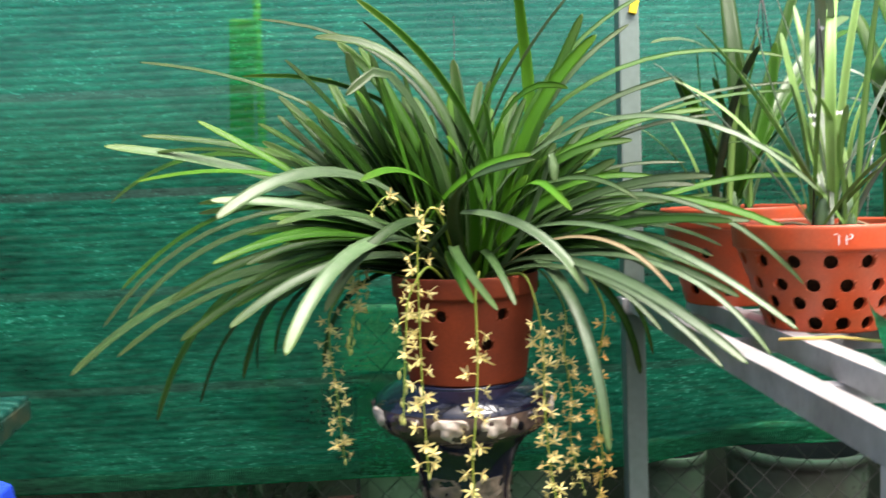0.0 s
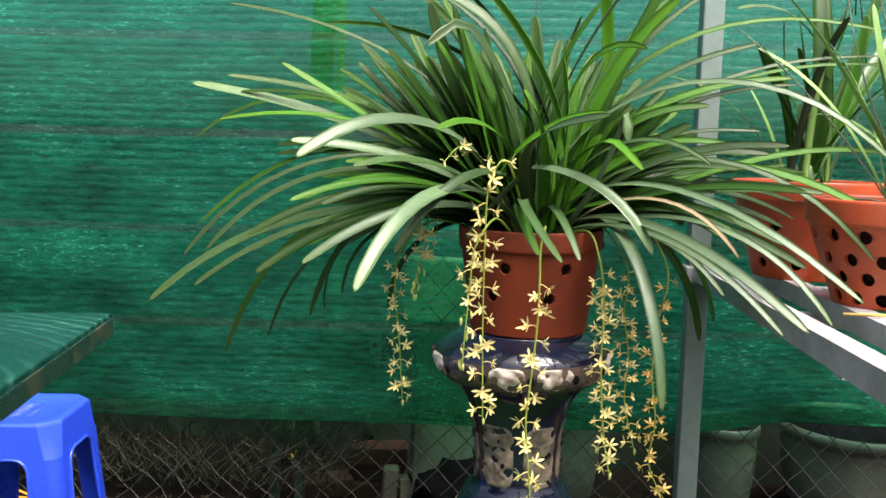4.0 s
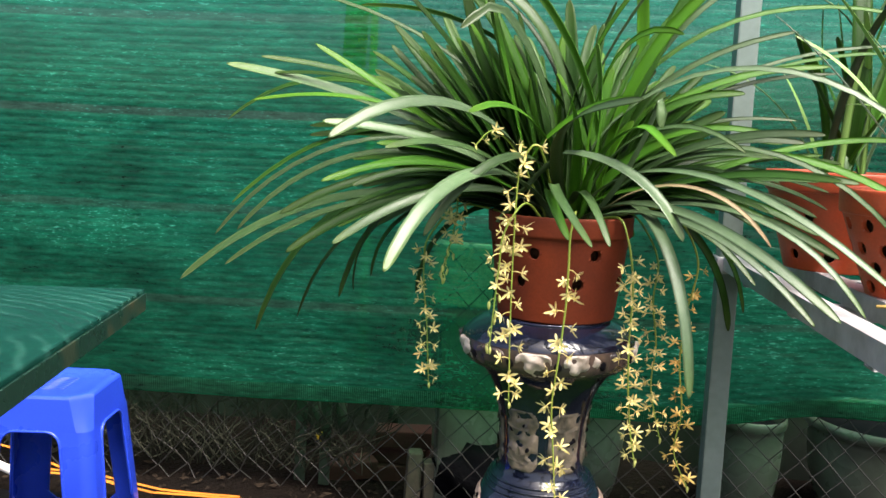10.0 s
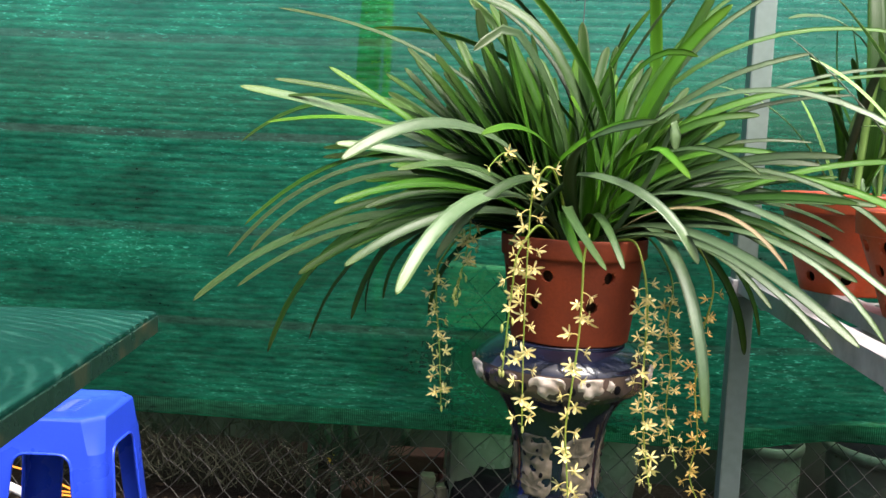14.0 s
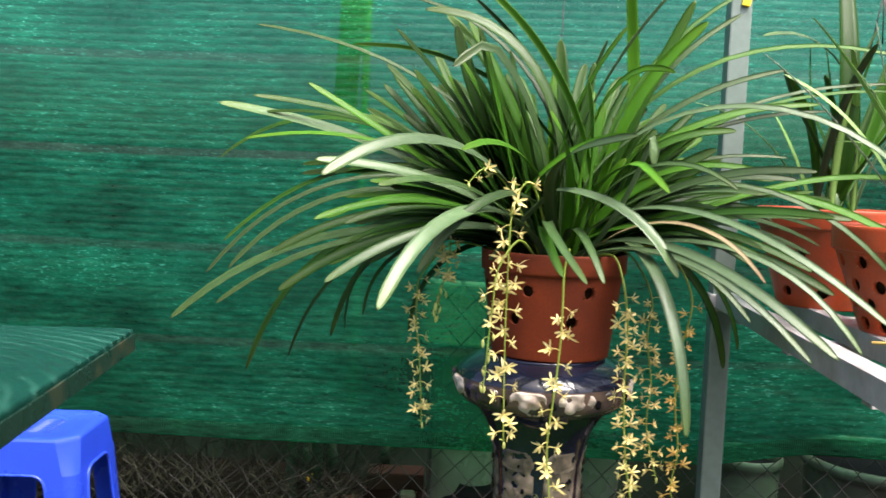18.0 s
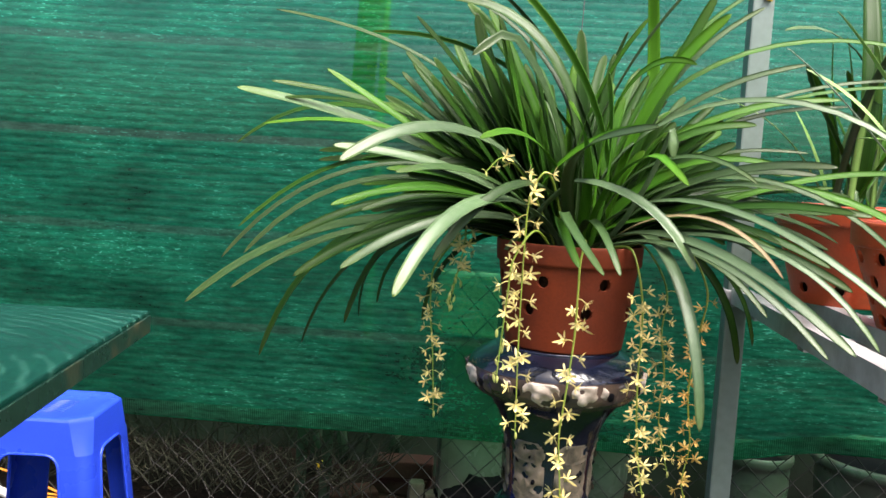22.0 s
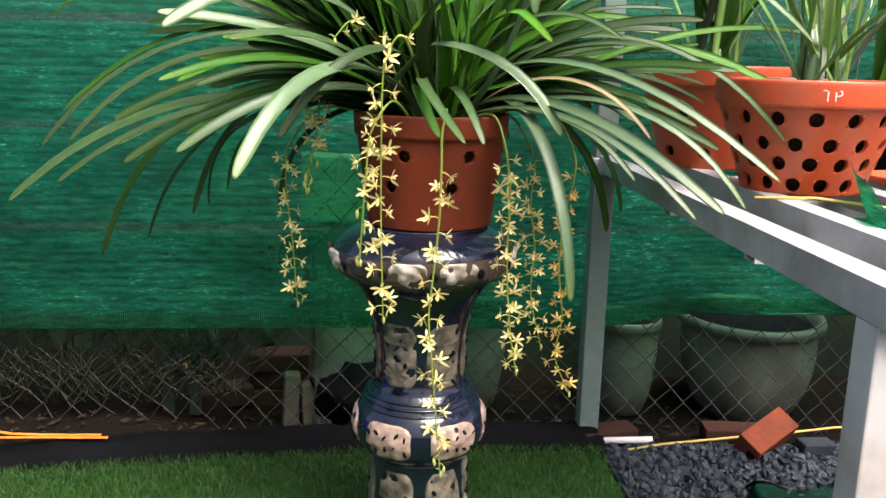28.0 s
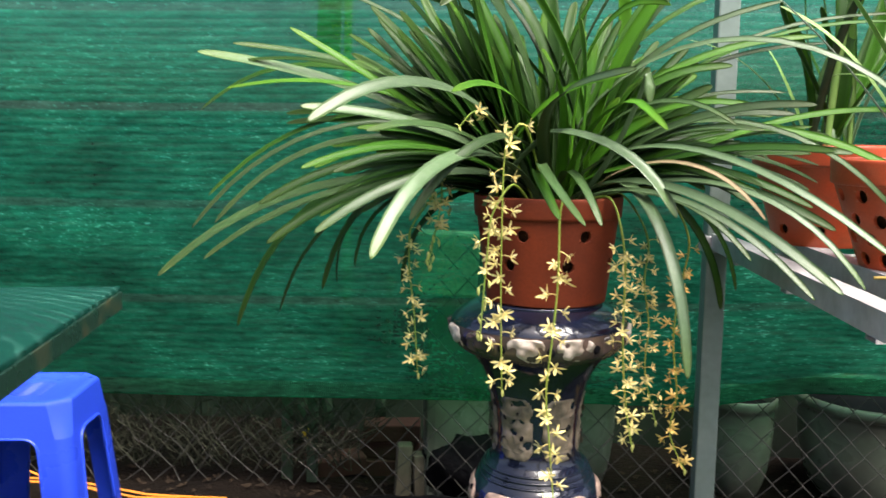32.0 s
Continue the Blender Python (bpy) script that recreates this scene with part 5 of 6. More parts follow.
# leaves that arch towards the bench
for way, rise, span, droop, late, sweep, out, broad, twist, kind in (
    (-25.9, 104.0, 0.879, 152.0, 0.79, 8.7, 0.004, 0.016, 58, "leaf_pale"),
    (20.7, 92.9, 0.970, 107.8, 0.86, -31.9, 0.008, 0.014, 59, "leaf_fresh"),
    (6.3, 81.3, 0.866, 86.0, 0.67, -7.0, 0.034, 0.011, 57, "leaf"),
    (13.3, 85.7, 0.850, 85.1, 0.59, -14.3, 0.031, 0.011, 57, "leaf_dusty"),
    (3.8, 90.5, 0.623, 79.1, 0.78, -9.8, 0.009, 0.016, 65, "leaf_dusty"),
    (-40.3, 86.5, 0.462, 122.0, 1.10, -0.9, 0.036, 0.013, 54, "leaf_dusty"),
    (-14.6, 86.2, 0.469, 102.8, 0.84, 0.2, 0.035, 0.017, 60, "leaf_fresh"),
    (-7.4, 59.1, 0.444, 68.3, 1.16, 2.1, 0.036, 0.018, 60, "leaf"),
    (0.6, 89.1, 0.642, 87.2, 0.67, -3.8, 0.005, 0.019, 62, "leaf_fresh"),
    (9.5, 88.4, 0.652, 85.9, 0.61, -11.5, 0.022, 0.012, 59, "leaf_dusty"),
):
    orchid_leaf(way, rise, span, droop, late, sweep, twist, broad, out, kind)
# leaves that arch towards the bench
for way, rise, span, droop, late, sweep, out, broad, twist, kind in (
    (-8.8, 88.1, 0.444, 88.7, 1.10, 0.5, 0.040, 0.022, 68, "leaf"),
    (-58.3, 86.3, 0.751, 124.5, 0.46, 23.4, 0.023, 0.016, 43, "leaf_pale"),
    (-60.6, 44.0, 0.654, 79.3, 0.62, 15.1, 0.039, 0.023, 37, "leaf_pale"),
    (-50.0, 33.7, 0.565, 76.4, 0.77, 4.2, 0.043, 0.016, 40, "leaf_pale"),
    (-39.4, 25.1, 0.616, 78.9, 1.41, -4.2, 0.050, 0.014, 46, "leaf_pale"),
    (-12.3, 78.4, 0.728, 112.2, 0.59, -2.6, 0.030, 0.021, 58, "leaf_fresh"),
    (-18.8, 87.8, 0.728, 139.7, 0.67, -1.7, 0.034, 0.014, 57, "leaf_dusty"),
    (-2.3, 29.0, 0.717, 37.6, 1.99, 7.3, 0.055, 0.017, 56, "leaf_fresh"),
    (-41.2, 44.6, 0.451, 95.7, 1.29, -2.9, 0.048, 0.010, 45, "leaf_dry"),
    (-31.7, 75.3, 0.512, 102.9, 0.47, 12.0, 0.012, 0.020, 53, "leaf_dark"),
):
    orchid_leaf(way, rise, span, droop, late, sweep, twist, broad, out, kind)
# leaves that arch towards the bench
for way, rise, span, droop, late, sweep, out, broad, twist, kind in (
    (-43.0, 25.6, 0.416, 73.1, 1.18, -2.8, 0.048, 0.014, 41, "leaf_dusty"),
    (20.0, 84.5, 0.538, 165.9, 0.49, -3.6, 0.034, 0.025, 85, "leaf_dark"),
    (13.9, 35.8, 0.492, 116.8, 0.97, 0.8, 0.046, 0.016, 75, "leaf_dark"),
    (1.2, 50.0, 0.527, 44.9, 0.46, -7.0, 0.004, 0.016, 57, "leaf"),
    (10.6, 88.6, 0.548, 92.7, 0.57, -12.2, 0.009, 0.011, 58, "leaf_dusty"),
    (-36.8, 76.1, 0.488, 104.7, 0.47, 16.8, 0.007, 0.017, 51, "leaf"),
):
    orchid_leaf(way, rise, span, droop, late, sweep, twist, broad, out, kind)
# leaves with a sharp fold near the end
part("leaf", strap((-0.125, -0.079, CROWN), -36.0, 50.9, 0.505, 0.033, 76.2, 1.93, -1.4, 20, 0.3, (0.40, 36.5)), M["leaf_pale"], orchid)
part("leaf", strap((0.096, 0.036, CROWN), -73.9, 83.2, 0.593, 0.023, 166.0, 0.51, 3.3, 18, 0.3), M["leaf_pale"], orchid)
part("leaf", strap((-0.105, -0.036, CROWN), -39.9, 88.6, 0.412, 0.026, 86.6, 0.93, 1.9, 62, 0.3), M["leaf_fresh"], orchid)
orchid_leaf(-59.2, 35.9, 0.376, -30.8, 1.06, -10.5, 40, 0.027, 0.070, "leaf_pale", (0.864, 149))
orchid_leaf(-73.9, 70.0, 0.474, 80.8, 0.94, 8.2, 31, 0.018, 0.042, "leaf_fresh", (0.77, 23))
orchid_leaf(-154.1, 90.8, 0.562, 64.1, 1.56, 8.5, -85, 0.024, 0.029, "leaf_dusty", (0.83, 68))

# the many shorter leaves that fill the clump
rnd = random.Random(77)
for k in range(340):
    az = k * 137.508 + rnd.uniform(-14, 14)
    tier = (k % 57) / 57
    front = 0.5 - 0.5 * math.sin(radians(az))
    if front > 0.7:
        continue
    rise = 92 - 50 * tier + rnd.uniform(-8, 8)
    length = rnd.uniform(0.28, 0.5) * (1 - 0.42 * front)
    droop = rnd.uniform(5, 45) + 45 * tier
    orchid_leaf(az, rise, length, droop, rnd.uniform(0.8, 1.5), rnd.uniform(-14, 14), 55 * math.cos(radians(az)) + rnd.uniform(-30, 30), rnd.uniform(0.022, 0.031),
                rnd.uniform(0.01, 0.1), ("leaf_dark", "leaf_dark", "leaf", "leaf_fresh")[int(rnd.random() * 3.25)])
# upright leaves behind the turf side's long ones, their shade put into dark green
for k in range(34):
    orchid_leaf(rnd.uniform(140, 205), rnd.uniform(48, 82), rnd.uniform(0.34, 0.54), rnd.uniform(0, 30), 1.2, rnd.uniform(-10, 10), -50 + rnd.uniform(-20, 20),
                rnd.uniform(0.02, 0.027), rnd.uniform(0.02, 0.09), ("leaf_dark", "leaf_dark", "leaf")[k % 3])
# leaves arching low under the others, to both sides, mostly coloured dark for shade
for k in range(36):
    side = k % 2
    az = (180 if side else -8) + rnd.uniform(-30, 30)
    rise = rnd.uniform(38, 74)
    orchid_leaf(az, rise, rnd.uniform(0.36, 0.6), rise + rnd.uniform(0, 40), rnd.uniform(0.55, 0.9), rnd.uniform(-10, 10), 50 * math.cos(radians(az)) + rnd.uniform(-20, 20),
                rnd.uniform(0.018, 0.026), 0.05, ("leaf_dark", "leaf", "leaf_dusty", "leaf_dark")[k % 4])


def hung(points, *rest, **more):
    return flower_spike(orchid, [Vector(p) - ROOT for p in points], *rest, **more)


hung([(0.0, -0.06, 0.95), (-0.03, -0.14, 1.06), (-0.053, -0.19, 1.097), (-0.075, -0.19, 1.066), (-0.082, -0.19, 1.033), (-0.084, -0.19, 0.92), (-0.083, -0.19, 0.77), (-0.078, -0.19, 0.604)], 0.3, 27, FLOWERS, 0, 1, 1.0)
hung([(-0.03, -0.1, 0.95), (-0.066, -0.18, 0.987), (-0.102, -0.2, 0.934), (-0.109, -0.2, 0.871), (-0.115, -0.2, 0.791), (-0.12, -0.2, 0.712)], 0.38, 8, FLOWERS, 7, 2, 0.9)
hung([(0.03, -0.1, 0.95), (0.028, -0.19, 0.975), (0.02, -0.2, 0.933), (0.02, -0.2, 0.873), (0.019, -0.2, 0.793), (0.011, -0.2, 0.691), (0.004, -0.2, 0.607), (0.011, -0.2, 0.521), (0.019, -0.2, 0.434), (0.031, -0.2, 0.307)], 0.26, 25, FLOWERS, 2, 3, 1.0)
hung([(0.07, -0.08, 0.95), (0.112, -0.15, 0.965), (0.132, -0.17, 0.92), (0.145, -0.17, 0.84), (0.145, -0.17, 0.737), (0.149, -0.17, 0.642), (0.159, -0.17, 0.555), (0.17, -0.17, 0.497)], 0.3, 34, FLOWERS, 1, 4, 0.86)
hung([(-0.09, 0.0, 0.95), (-0.15, 0.0, 1.04), (-0.199, 0.0, 0.995), (-0.205, 0.0, 0.936), (-0.221, 0.0, 0.854), (-0.23, 0.0, 0.808)], 0.45, 12, FLOWERS, 7, 5, 1.0)
hung([(-0.1, 0.02, 0.95), (-0.2, 0.05, 0.96), (-0.265, 0.05, 0.89), (-0.274, 0.05, 0.836), (-0.272, 0.05, 0.779), (-0.263, 0.05, 0.698), (-0.254, 0.05, 0.564)], 0.4, 22, FLOWERS, 0, 6, 0.88)
hung([(0.1, 0.03, 0.95), (0.16, 0.05, 0.96), (0.2, 0.05, 0.92), (0.227, 0.05, 0.856), (0.222, 0.05, 0.774), (0.235, 0.05, 0.679), (0.231, 0.05, 0.582), (0.257, 0.05, 0.472)], 0.32, 31, FLOWERS, 0, 7, 0.86)
hung([(0.12, 0.02, 0.95), (0.24, 0.05, 0.97), (0.309, 0.05, 0.87), (0.294, 0.05, 0.751), (0.288, 0.05, 0.643), (0.3, 0.05, 0.533), (0.29, 0.05, 0.444), (0.324, 0.05, 0.365)], 0.36, 30, AMBER, 0, 8, 0.9)
hung([(-0.02, -0.05, 0.95), (-0.08, -0.1, 1.07), (-0.13, -0.16, 1.12), (-0.165, -0.18, 1.09)], 0.6, 4, FLOWERS, 0, 9, 0.8)


# ---------------------------------------------------------------- blue stool
def make_stool(at, turn):
    """A moulded stool: one thin shell whose four sides are cut by round-cornered openings that leave the legs."""
    st = thing("plastic_stool", at, "bright blue moulded plastic stool with four splayed legs, on the turf", "stool", rz=turn)
    tall, half, foot, drop, fillet = 0.477, 0.128, 0.168, 0.396, 0.03
    blue = M["blue_plastic"]

    def reach(z):
        return half + (foot - half) * (tall - z) / tall

    def gap(z):
        """Half the width of a side's opening at height z."""
        full = reach(z) - 0.064 - 0.006 * z / tall
        if z > drop - fillet:
            full += math.sqrt(max(0.0, fillet ** 2 - (min(z, drop) - drop + fillet) ** 2)) - fillet
        return full

    def side_points(z):
        """One side and the corner after it, as (x, y), from the middle of the corner before."""
        cut = min(1.0, max(0.0, (z - drop) / 0.03))
        h, r = reach(z), 0.03 + 0.012 * cut * (z - drop) / (tall - drop)
        g = gap(z)
        line = [(-h + r, -h), (-g, -h), (-g / 3, -h), (g / 3, -h), (g, -h), (h - r, -h)]
        # round corners on the legs, cut flat on the seat
        bow = [(math.sin(radians(q)) * (1 - cut) + k * cut, math.cos(radians(q)) * (1 - cut) + (1 - k) * cut) for q, k in ((22, 0.25), (45, 0.5), (68, 0.75))]
        return line + [(h - r + r * u, -h + r - r * v) for u, v in bow]

    def ring(z):
        out = []
        for q in range(4):
            c, s = (1, 0, -1, 0)[q], (0, 1, 0, -1)[q]
            out += [(x * c - y * s, x * s + y * c, z) for x, y in side_points(z)]
        return out

    def shell(levels, keep):
        bm = bmesh.new()
        rows = [[bm.verts.new(p) for p in ring(z)] for z in levels]
        n = len(rows[0])
        for a, b in zip(rows, rows[1:]):
            for i in range(n):
                if keep(i % 9, i // 9):
                    bm.faces.new((a[i], a[(i + 1) % n], b[(i + 1) % n], b[i]))
        return bm, rows

    def finish(bm):
        bmesh.ops.delete(bm, geom=[v for v in bm.verts if not v.link_faces], context="VERTS")
        bm.normal_update()
        bmesh.ops.solidify(bm, geom=list(bm.faces), thickness=0.004)
        bmesh.ops.recalc_face_normals(bm, faces=bm.faces)
        smooth(bm)
        for e in bm.edges:
            e.smooth = len(e.link_faces) == 2 and e.calc_face_angle() < 0.5
        return bm
    # seat with its apron
    bm, rows = shell([drop, drop + 0.03, tall - 0.012, tall - 0.006], lambda i, q: True)
    last = rows[-1]
    for inset, z in ((0.003, tall - 0.0015), (0.007, tall), (0.02, tall), (0.0225, tall - 0.0012)):
        k = (half - inset) / half
        now = [bm.verts.new((v.co.x * k, v.co.y * k, z)) for v in rows[-1]]
        for i in range(len(now)):
            bm.faces.new((last[i], last[(i + 1) % len(now)], now[(i + 1) % len(now)], now[i]))
        last = now
    bm.faces.new(last)
    part("seat", finish(bm), blue, st)
    levels = [0.0, 0.01, 0.1, 0.2, 0.3] + [drop - fillet + fillet * s for s in (0, 0.35, 0.6, 0.8, 0.92, 1.0)]
    for leg in range(4):
        bm, rows = shell(levels, lambda i, q: (q == leg and i in (4, 5, 6, 7, 8)) or (q == (leg + 1) % 4 and i == 0))
        part("leg", finish(bm), blue, st)
    for q in range(4):
        m = Matrix.Rotation(q * math.pi / 2, 4, "Z")
        # bead round the opening
        zs = [z for z in levels if z > 0.09]
        edge = [(-gap(z), -reach(z) - 0.001, z) for z in zs] + [(gap(z), -reach(z) - 0.001, z) for z in reversed(zs)]
        part("apron_bead", tube([m @ Vector(p) for p in edge], 0.0036, 6), blue, st)
        # stretcher, arched at both ends
        bm = bmesh.new()
        cols = []
        for k in range(13):
            u = -1 + k / 6
            top = 0.108 + 0.03 * max(0, abs(u) - 0.7) / 0.3
            low = 0.06 - 0.03 * max(0, abs(u) - 0.7) / 0.3
            cols.append([bm.verts.new((u * (gap(z) + 0.004), -reach(z) + d, z)) for z, d in ((low, 0.001), (top, 0.001), (top, 0.006), (low, 0.006))])
        for a, b in zip(cols, cols[1:]):
            for k in range(4):
                bm.faces.new((a[k], a[(k + 1) % 4], b[(k + 1) % 4], b[k]))
        bm.faces.new(cols[0][::-1])
        bm.faces.new(cols[-1])
        bmesh.ops.recalc_face_normals(bm, faces=bm.faces)
        bmesh.ops.transform(bm, matrix=m, verts=bm.verts)
        part("stretcher", bm, blue, st)
    # moulded wavy ribs and a round drain hole
    for j in range(8):
        pts = [(-0.04 + 0.011 * i, -0.062 + 0.013 * j + 0.006 * math.sin(1.3 * i), tall - 0.0006) for i in range(9)]
        part("seat_rib", tube(pts, 0.0017, 5), blue, st)
    part("seat_hole", lathe([(0, 0.0), (0.011, 0.0), (0.011, 0.0014), (0.0085, 0.0014), (0.0085, 0.0002), (0, 0.0002)], 20, at=(-0.06, -0.01, tall - 0.0012)), blue, st)
    return st


make_stool((-1.175, 0.165, 0.0), 5)


# ---------------------------------------------------------------- granite table
def make_table():
    corner, turn, top, thick = Vector((-0.755, -0.285, 0.0)), 8.5, 0.805, 0.042
    tb = thing("granite_table", corner, "polished dark green granite garden table", "table", rz=turn)
    bm = box((1.3, 0.95, thick), (-0.65, -0.475, top - thick / 2), bevel=0.0045)
    me_top = part("tabletop", bm, M["granite"], tb)
    part("edge_band", box((0.003, 0.94, thick - 0.012), (0.0008, -0.475, top - thick / 2 - 0.003), bevel=0.0005), M["granite_edge"], tb, "rough dark sawn edge")
    for x in (-1.12, -0.3):
        part("leg", box((0.12, 0.5, top - thick), (x - 0.1, -0.475, (top - thick) / 2), bevel=0.01), M["granite_edge"], tb)
    bm = bmesh.new()
    tube([(-0.11, -0.72, top + 0.02), (-0.108, -0.58, top + 0.02), (-0.125, -0.45, top + 0.02), (-0.16, -0.36, top + 0.02)], 0.02, 10, bm, 0.008)
    ob = part("garden_tool", bm, M["yellow_paint"], None)
    tagged(ob, "yellow plastic tool lying on the granite table", "tool")
    ob.matrix_world = pose(corner.x + 0.012, corner.y, corner.z, 0, 0, turn)


make_table()


# ---------------------------------------------------------------- steel bench and post
def bench_z(y):
    return 0.832 - 0.02 * y


def make_bench():
    b = thing("steel_bench", (0.5, 0.6, 0.0), "galvanised square-tube plant bench with three long rails", "bench")
    o = Vector((0.5, 0.6, 0.0))

    def rail(name, x0, y0, x1, y1, w=0.05, h=0.05, mat="steel", drop=0.0, label=""):
        a, c = Vector((x0, y0, bench_z(y0) - drop)) - o, Vector((x1, y1, bench_z(y1) - drop)) - o
        part(name, bar(a, c, w, h, hollow=True), M[mat], b, label)
    rail("rail", 0.512, 0.57, 0.437, -0.905, 0.042, 0.042)
    rail("rail", 0.67, 0.57, 0.575, -0.905, 0.042, 0.042)
    rail("rail", 0.90, 0.57, 0.80, -0.905, 0.042, 0.042)
    rail("rail", 1.13, 0.57, 1.03, -0.905, 0.042, 0.042)
    rail("rail", 1.62, 0.57, 1.55, -0.905, 0.042, 0.042)
    for y in (0.5, 0.05, -0.42):
        x0 = 0.512 + (y - 0.57) * 0.0508
        rail("crossbar", x0 + 0.024, y, x0 + 1.1, y, 0.038, 0.03, drop=0.044)
    for x, y in ((0.441, -0.865), (1.55, -0.865), (1.62, 0.55)):
        h = bench_z(y) - 0.043
        part("leg", box((0.044, 0.044, h), (x - o.x, y - o.y, h / 2), bevel=0.003), M["steel_worn"], b, "whitish worn steel leg")
    part("gusset", box((0.05, 0.05, 0.006), (0.447 - o.x, -0.865 - o.y, bench_z(-0.865) - 0.046), bevel=0.001), M["steel_worn"], b)
    for y in (0.45, 0.0):
        part("tie_wire", tube([(0.02, y - 0.6, bench_z(y) + 0.002), (0.06, y - 0.6, bench_z(y) - 0.02)], 0.001, 5), M["wire"], b)


make_bench()
post = thing("steel_post", (0.512, 0.612, 0.0), "upright grey galvanised steel post beside the net", "post")
part("shaft", box((0.056, 0.056, 2.35), (0, 0, 1.175), bevel=0.005), M["steel_post"], post)
part("bracket", box((0.075, 0.07, 0.045), (0, -0.004, 0.79), bevel=0.004), M["steel"], post, "bright steel clamp plate")
bm = box((0.022, 0.01, 0.04), (0.012, -0.034, 1.60), (0, 14, 0), 0.003)
tube([(0.012, -0.034, 1.62), (0.02, -0.036, 1.65), (0.008, -0.036, 1.67)], 0.003, 6, bm)
solid("yellow_clip", bm, M["yellow_paint"], "small yellow clip fixed to the post", "clip", m=pose(0.512, 0.612, 0.0))


# ---------------------------------------------------------------- plants on the bench
def bench_pot(x, y, r, foot, tall, rows, per, hole, mat, turn, label, tilt=0.0):
    p = thing("bench_plant", (x, y, bench_z(y) + 0.001), label, "potted plant", group="potted plants on the bench")
    clay_pot(p, M[mat], r, foot, tall, 0.045, rows, per, hole, turn)
    return p


def writing(parent, text, size, m, mat):
    cu = bpy.data.curves.new("lettering", "FONT")
    cu.body, cu.size, cu.extrude, cu.bevel_depth = text, size, 0.0004, 0.0
    cu.offset = -0.0007
    cu.align_x = "CENTER"
    ob = new("tmp", cu)
    me = bpy.data.meshes.new_from_object(ob.evaluated_get(bpy.context.evaluated_depsgraph_get()))
    bpy.data.objects.remove(ob)
    made = hang("lettering", me, None, parent, "hand-painted white letters")
    me.materials.clear()
    me.materials.append(mat)
    made.matrix_local = m
    return made


tp = bench_pot(0.716, -0.09, 0.171, 0.108, 0.205, (0.12, 0.36, 0.58, 0.86), 15, 0.0128, "orange_clay", -1.72, "upright green orchid in bright orange pierced clay pot on bench")
az = radians(-104)
writing(tp, "TP", 0.030, Matrix.Translation((0.1705 * math.cos(az), 0.1705 * math.sin(az), 0.17)) @ Matrix.Rotation(az + math.pi / 2, 4, "Z") @ Matrix.Rotation(radians(88), 4, "X"), M["white_clip"])
rear = bench_pot(0.70, 0.36, 0.172, 0.112, 0.235, (0.2, 0.68), 9, 0.0125, "orange_clay", 0.1, "tall dark-leaved orchid in an orange clay pot on bench")


def bench_leaf(parent, x, y, z, az, rise, length, droop, width=0.024, mat="leaf", lean=0.0, twist=0.0, bend=1.8):
    return part("leaf", strap((x, y, z), az, rise, length, width, droop, bend, lean, twist), M[mat], parent)


black = thing("nursery_pot", (1.0, 0.22, bench_z(0.22) + 0.001), "black plastic nursery pot with pale-leaved plant on the bench", "potted plant", group="potted plants on the bench")
part("pot", lathe([(0, 0), (0.1, 0), (0.125, 0.15), (0.135, 0.15), (0.137, 0.17), (0.13, 0.172), (0.12, 0.15), (0, 0.14)], 48), M["plastic_black"], black)
for way, rise, span, droop, late, sweep, broad, kind in (
    (-171.2, 79.6, 0.493, 13.4, 1.52, -0.0, 0.018, "leaf_silver"),
    (-108.6, 143.8, 0.639, 135.2, 1.62, -14.0, 0.028, "leaf_silver"),
    (29.7, 83.4, 0.502, 12.6, 1.61, -2.4, 0.016, "leaf_young"),
    (-29.3, 74.4, 0.300, 13.0, 1.58, 0.0, 0.018, "leaf_silver"),
    (-75.2, 42.8, 0.154, 11.2, 1.53, -0.8, 0.016, "leaf_young"),
    (-173.0, 56.2, 0.411, -21.4, 1.04, -0.1, 0.020, "leaf_silver"),
    (-157.4, 51.2, 0.507, 22.0, 2.59, 11.2, 0.022, "leaf_young"),
    (110.3, 67.8, 0.406, -7.0, 1.39, 0.4, 0.018, "leaf_young"),
    (-77.0, 110.4, 0.441, 29.7, 1.65, 2.9, 0.015, "leaf_young"),
    (62.4, 129.0, 0.618, 139.4, 1.63, -3.4, 0.020, "leaf_young"),
    (-101.8, 71.8, 0.243, 23.3, 1.47, -3.5, 0.014, "leaf_young"),
    (87.3, 72.8, 0.489, 12.4, 1.53, -0.1, 0.018, "leaf_young"),
    (-106.9, 109.2, 0.496, 74.5, 1.34, -13.6, 0.015, "leaf_silver"),
):
    bench_leaf(tp, 0.020, 0.000, 0.210, way, rise, span, droop, broad, kind, sweep, 35 * math.cos(radians(way)), late)
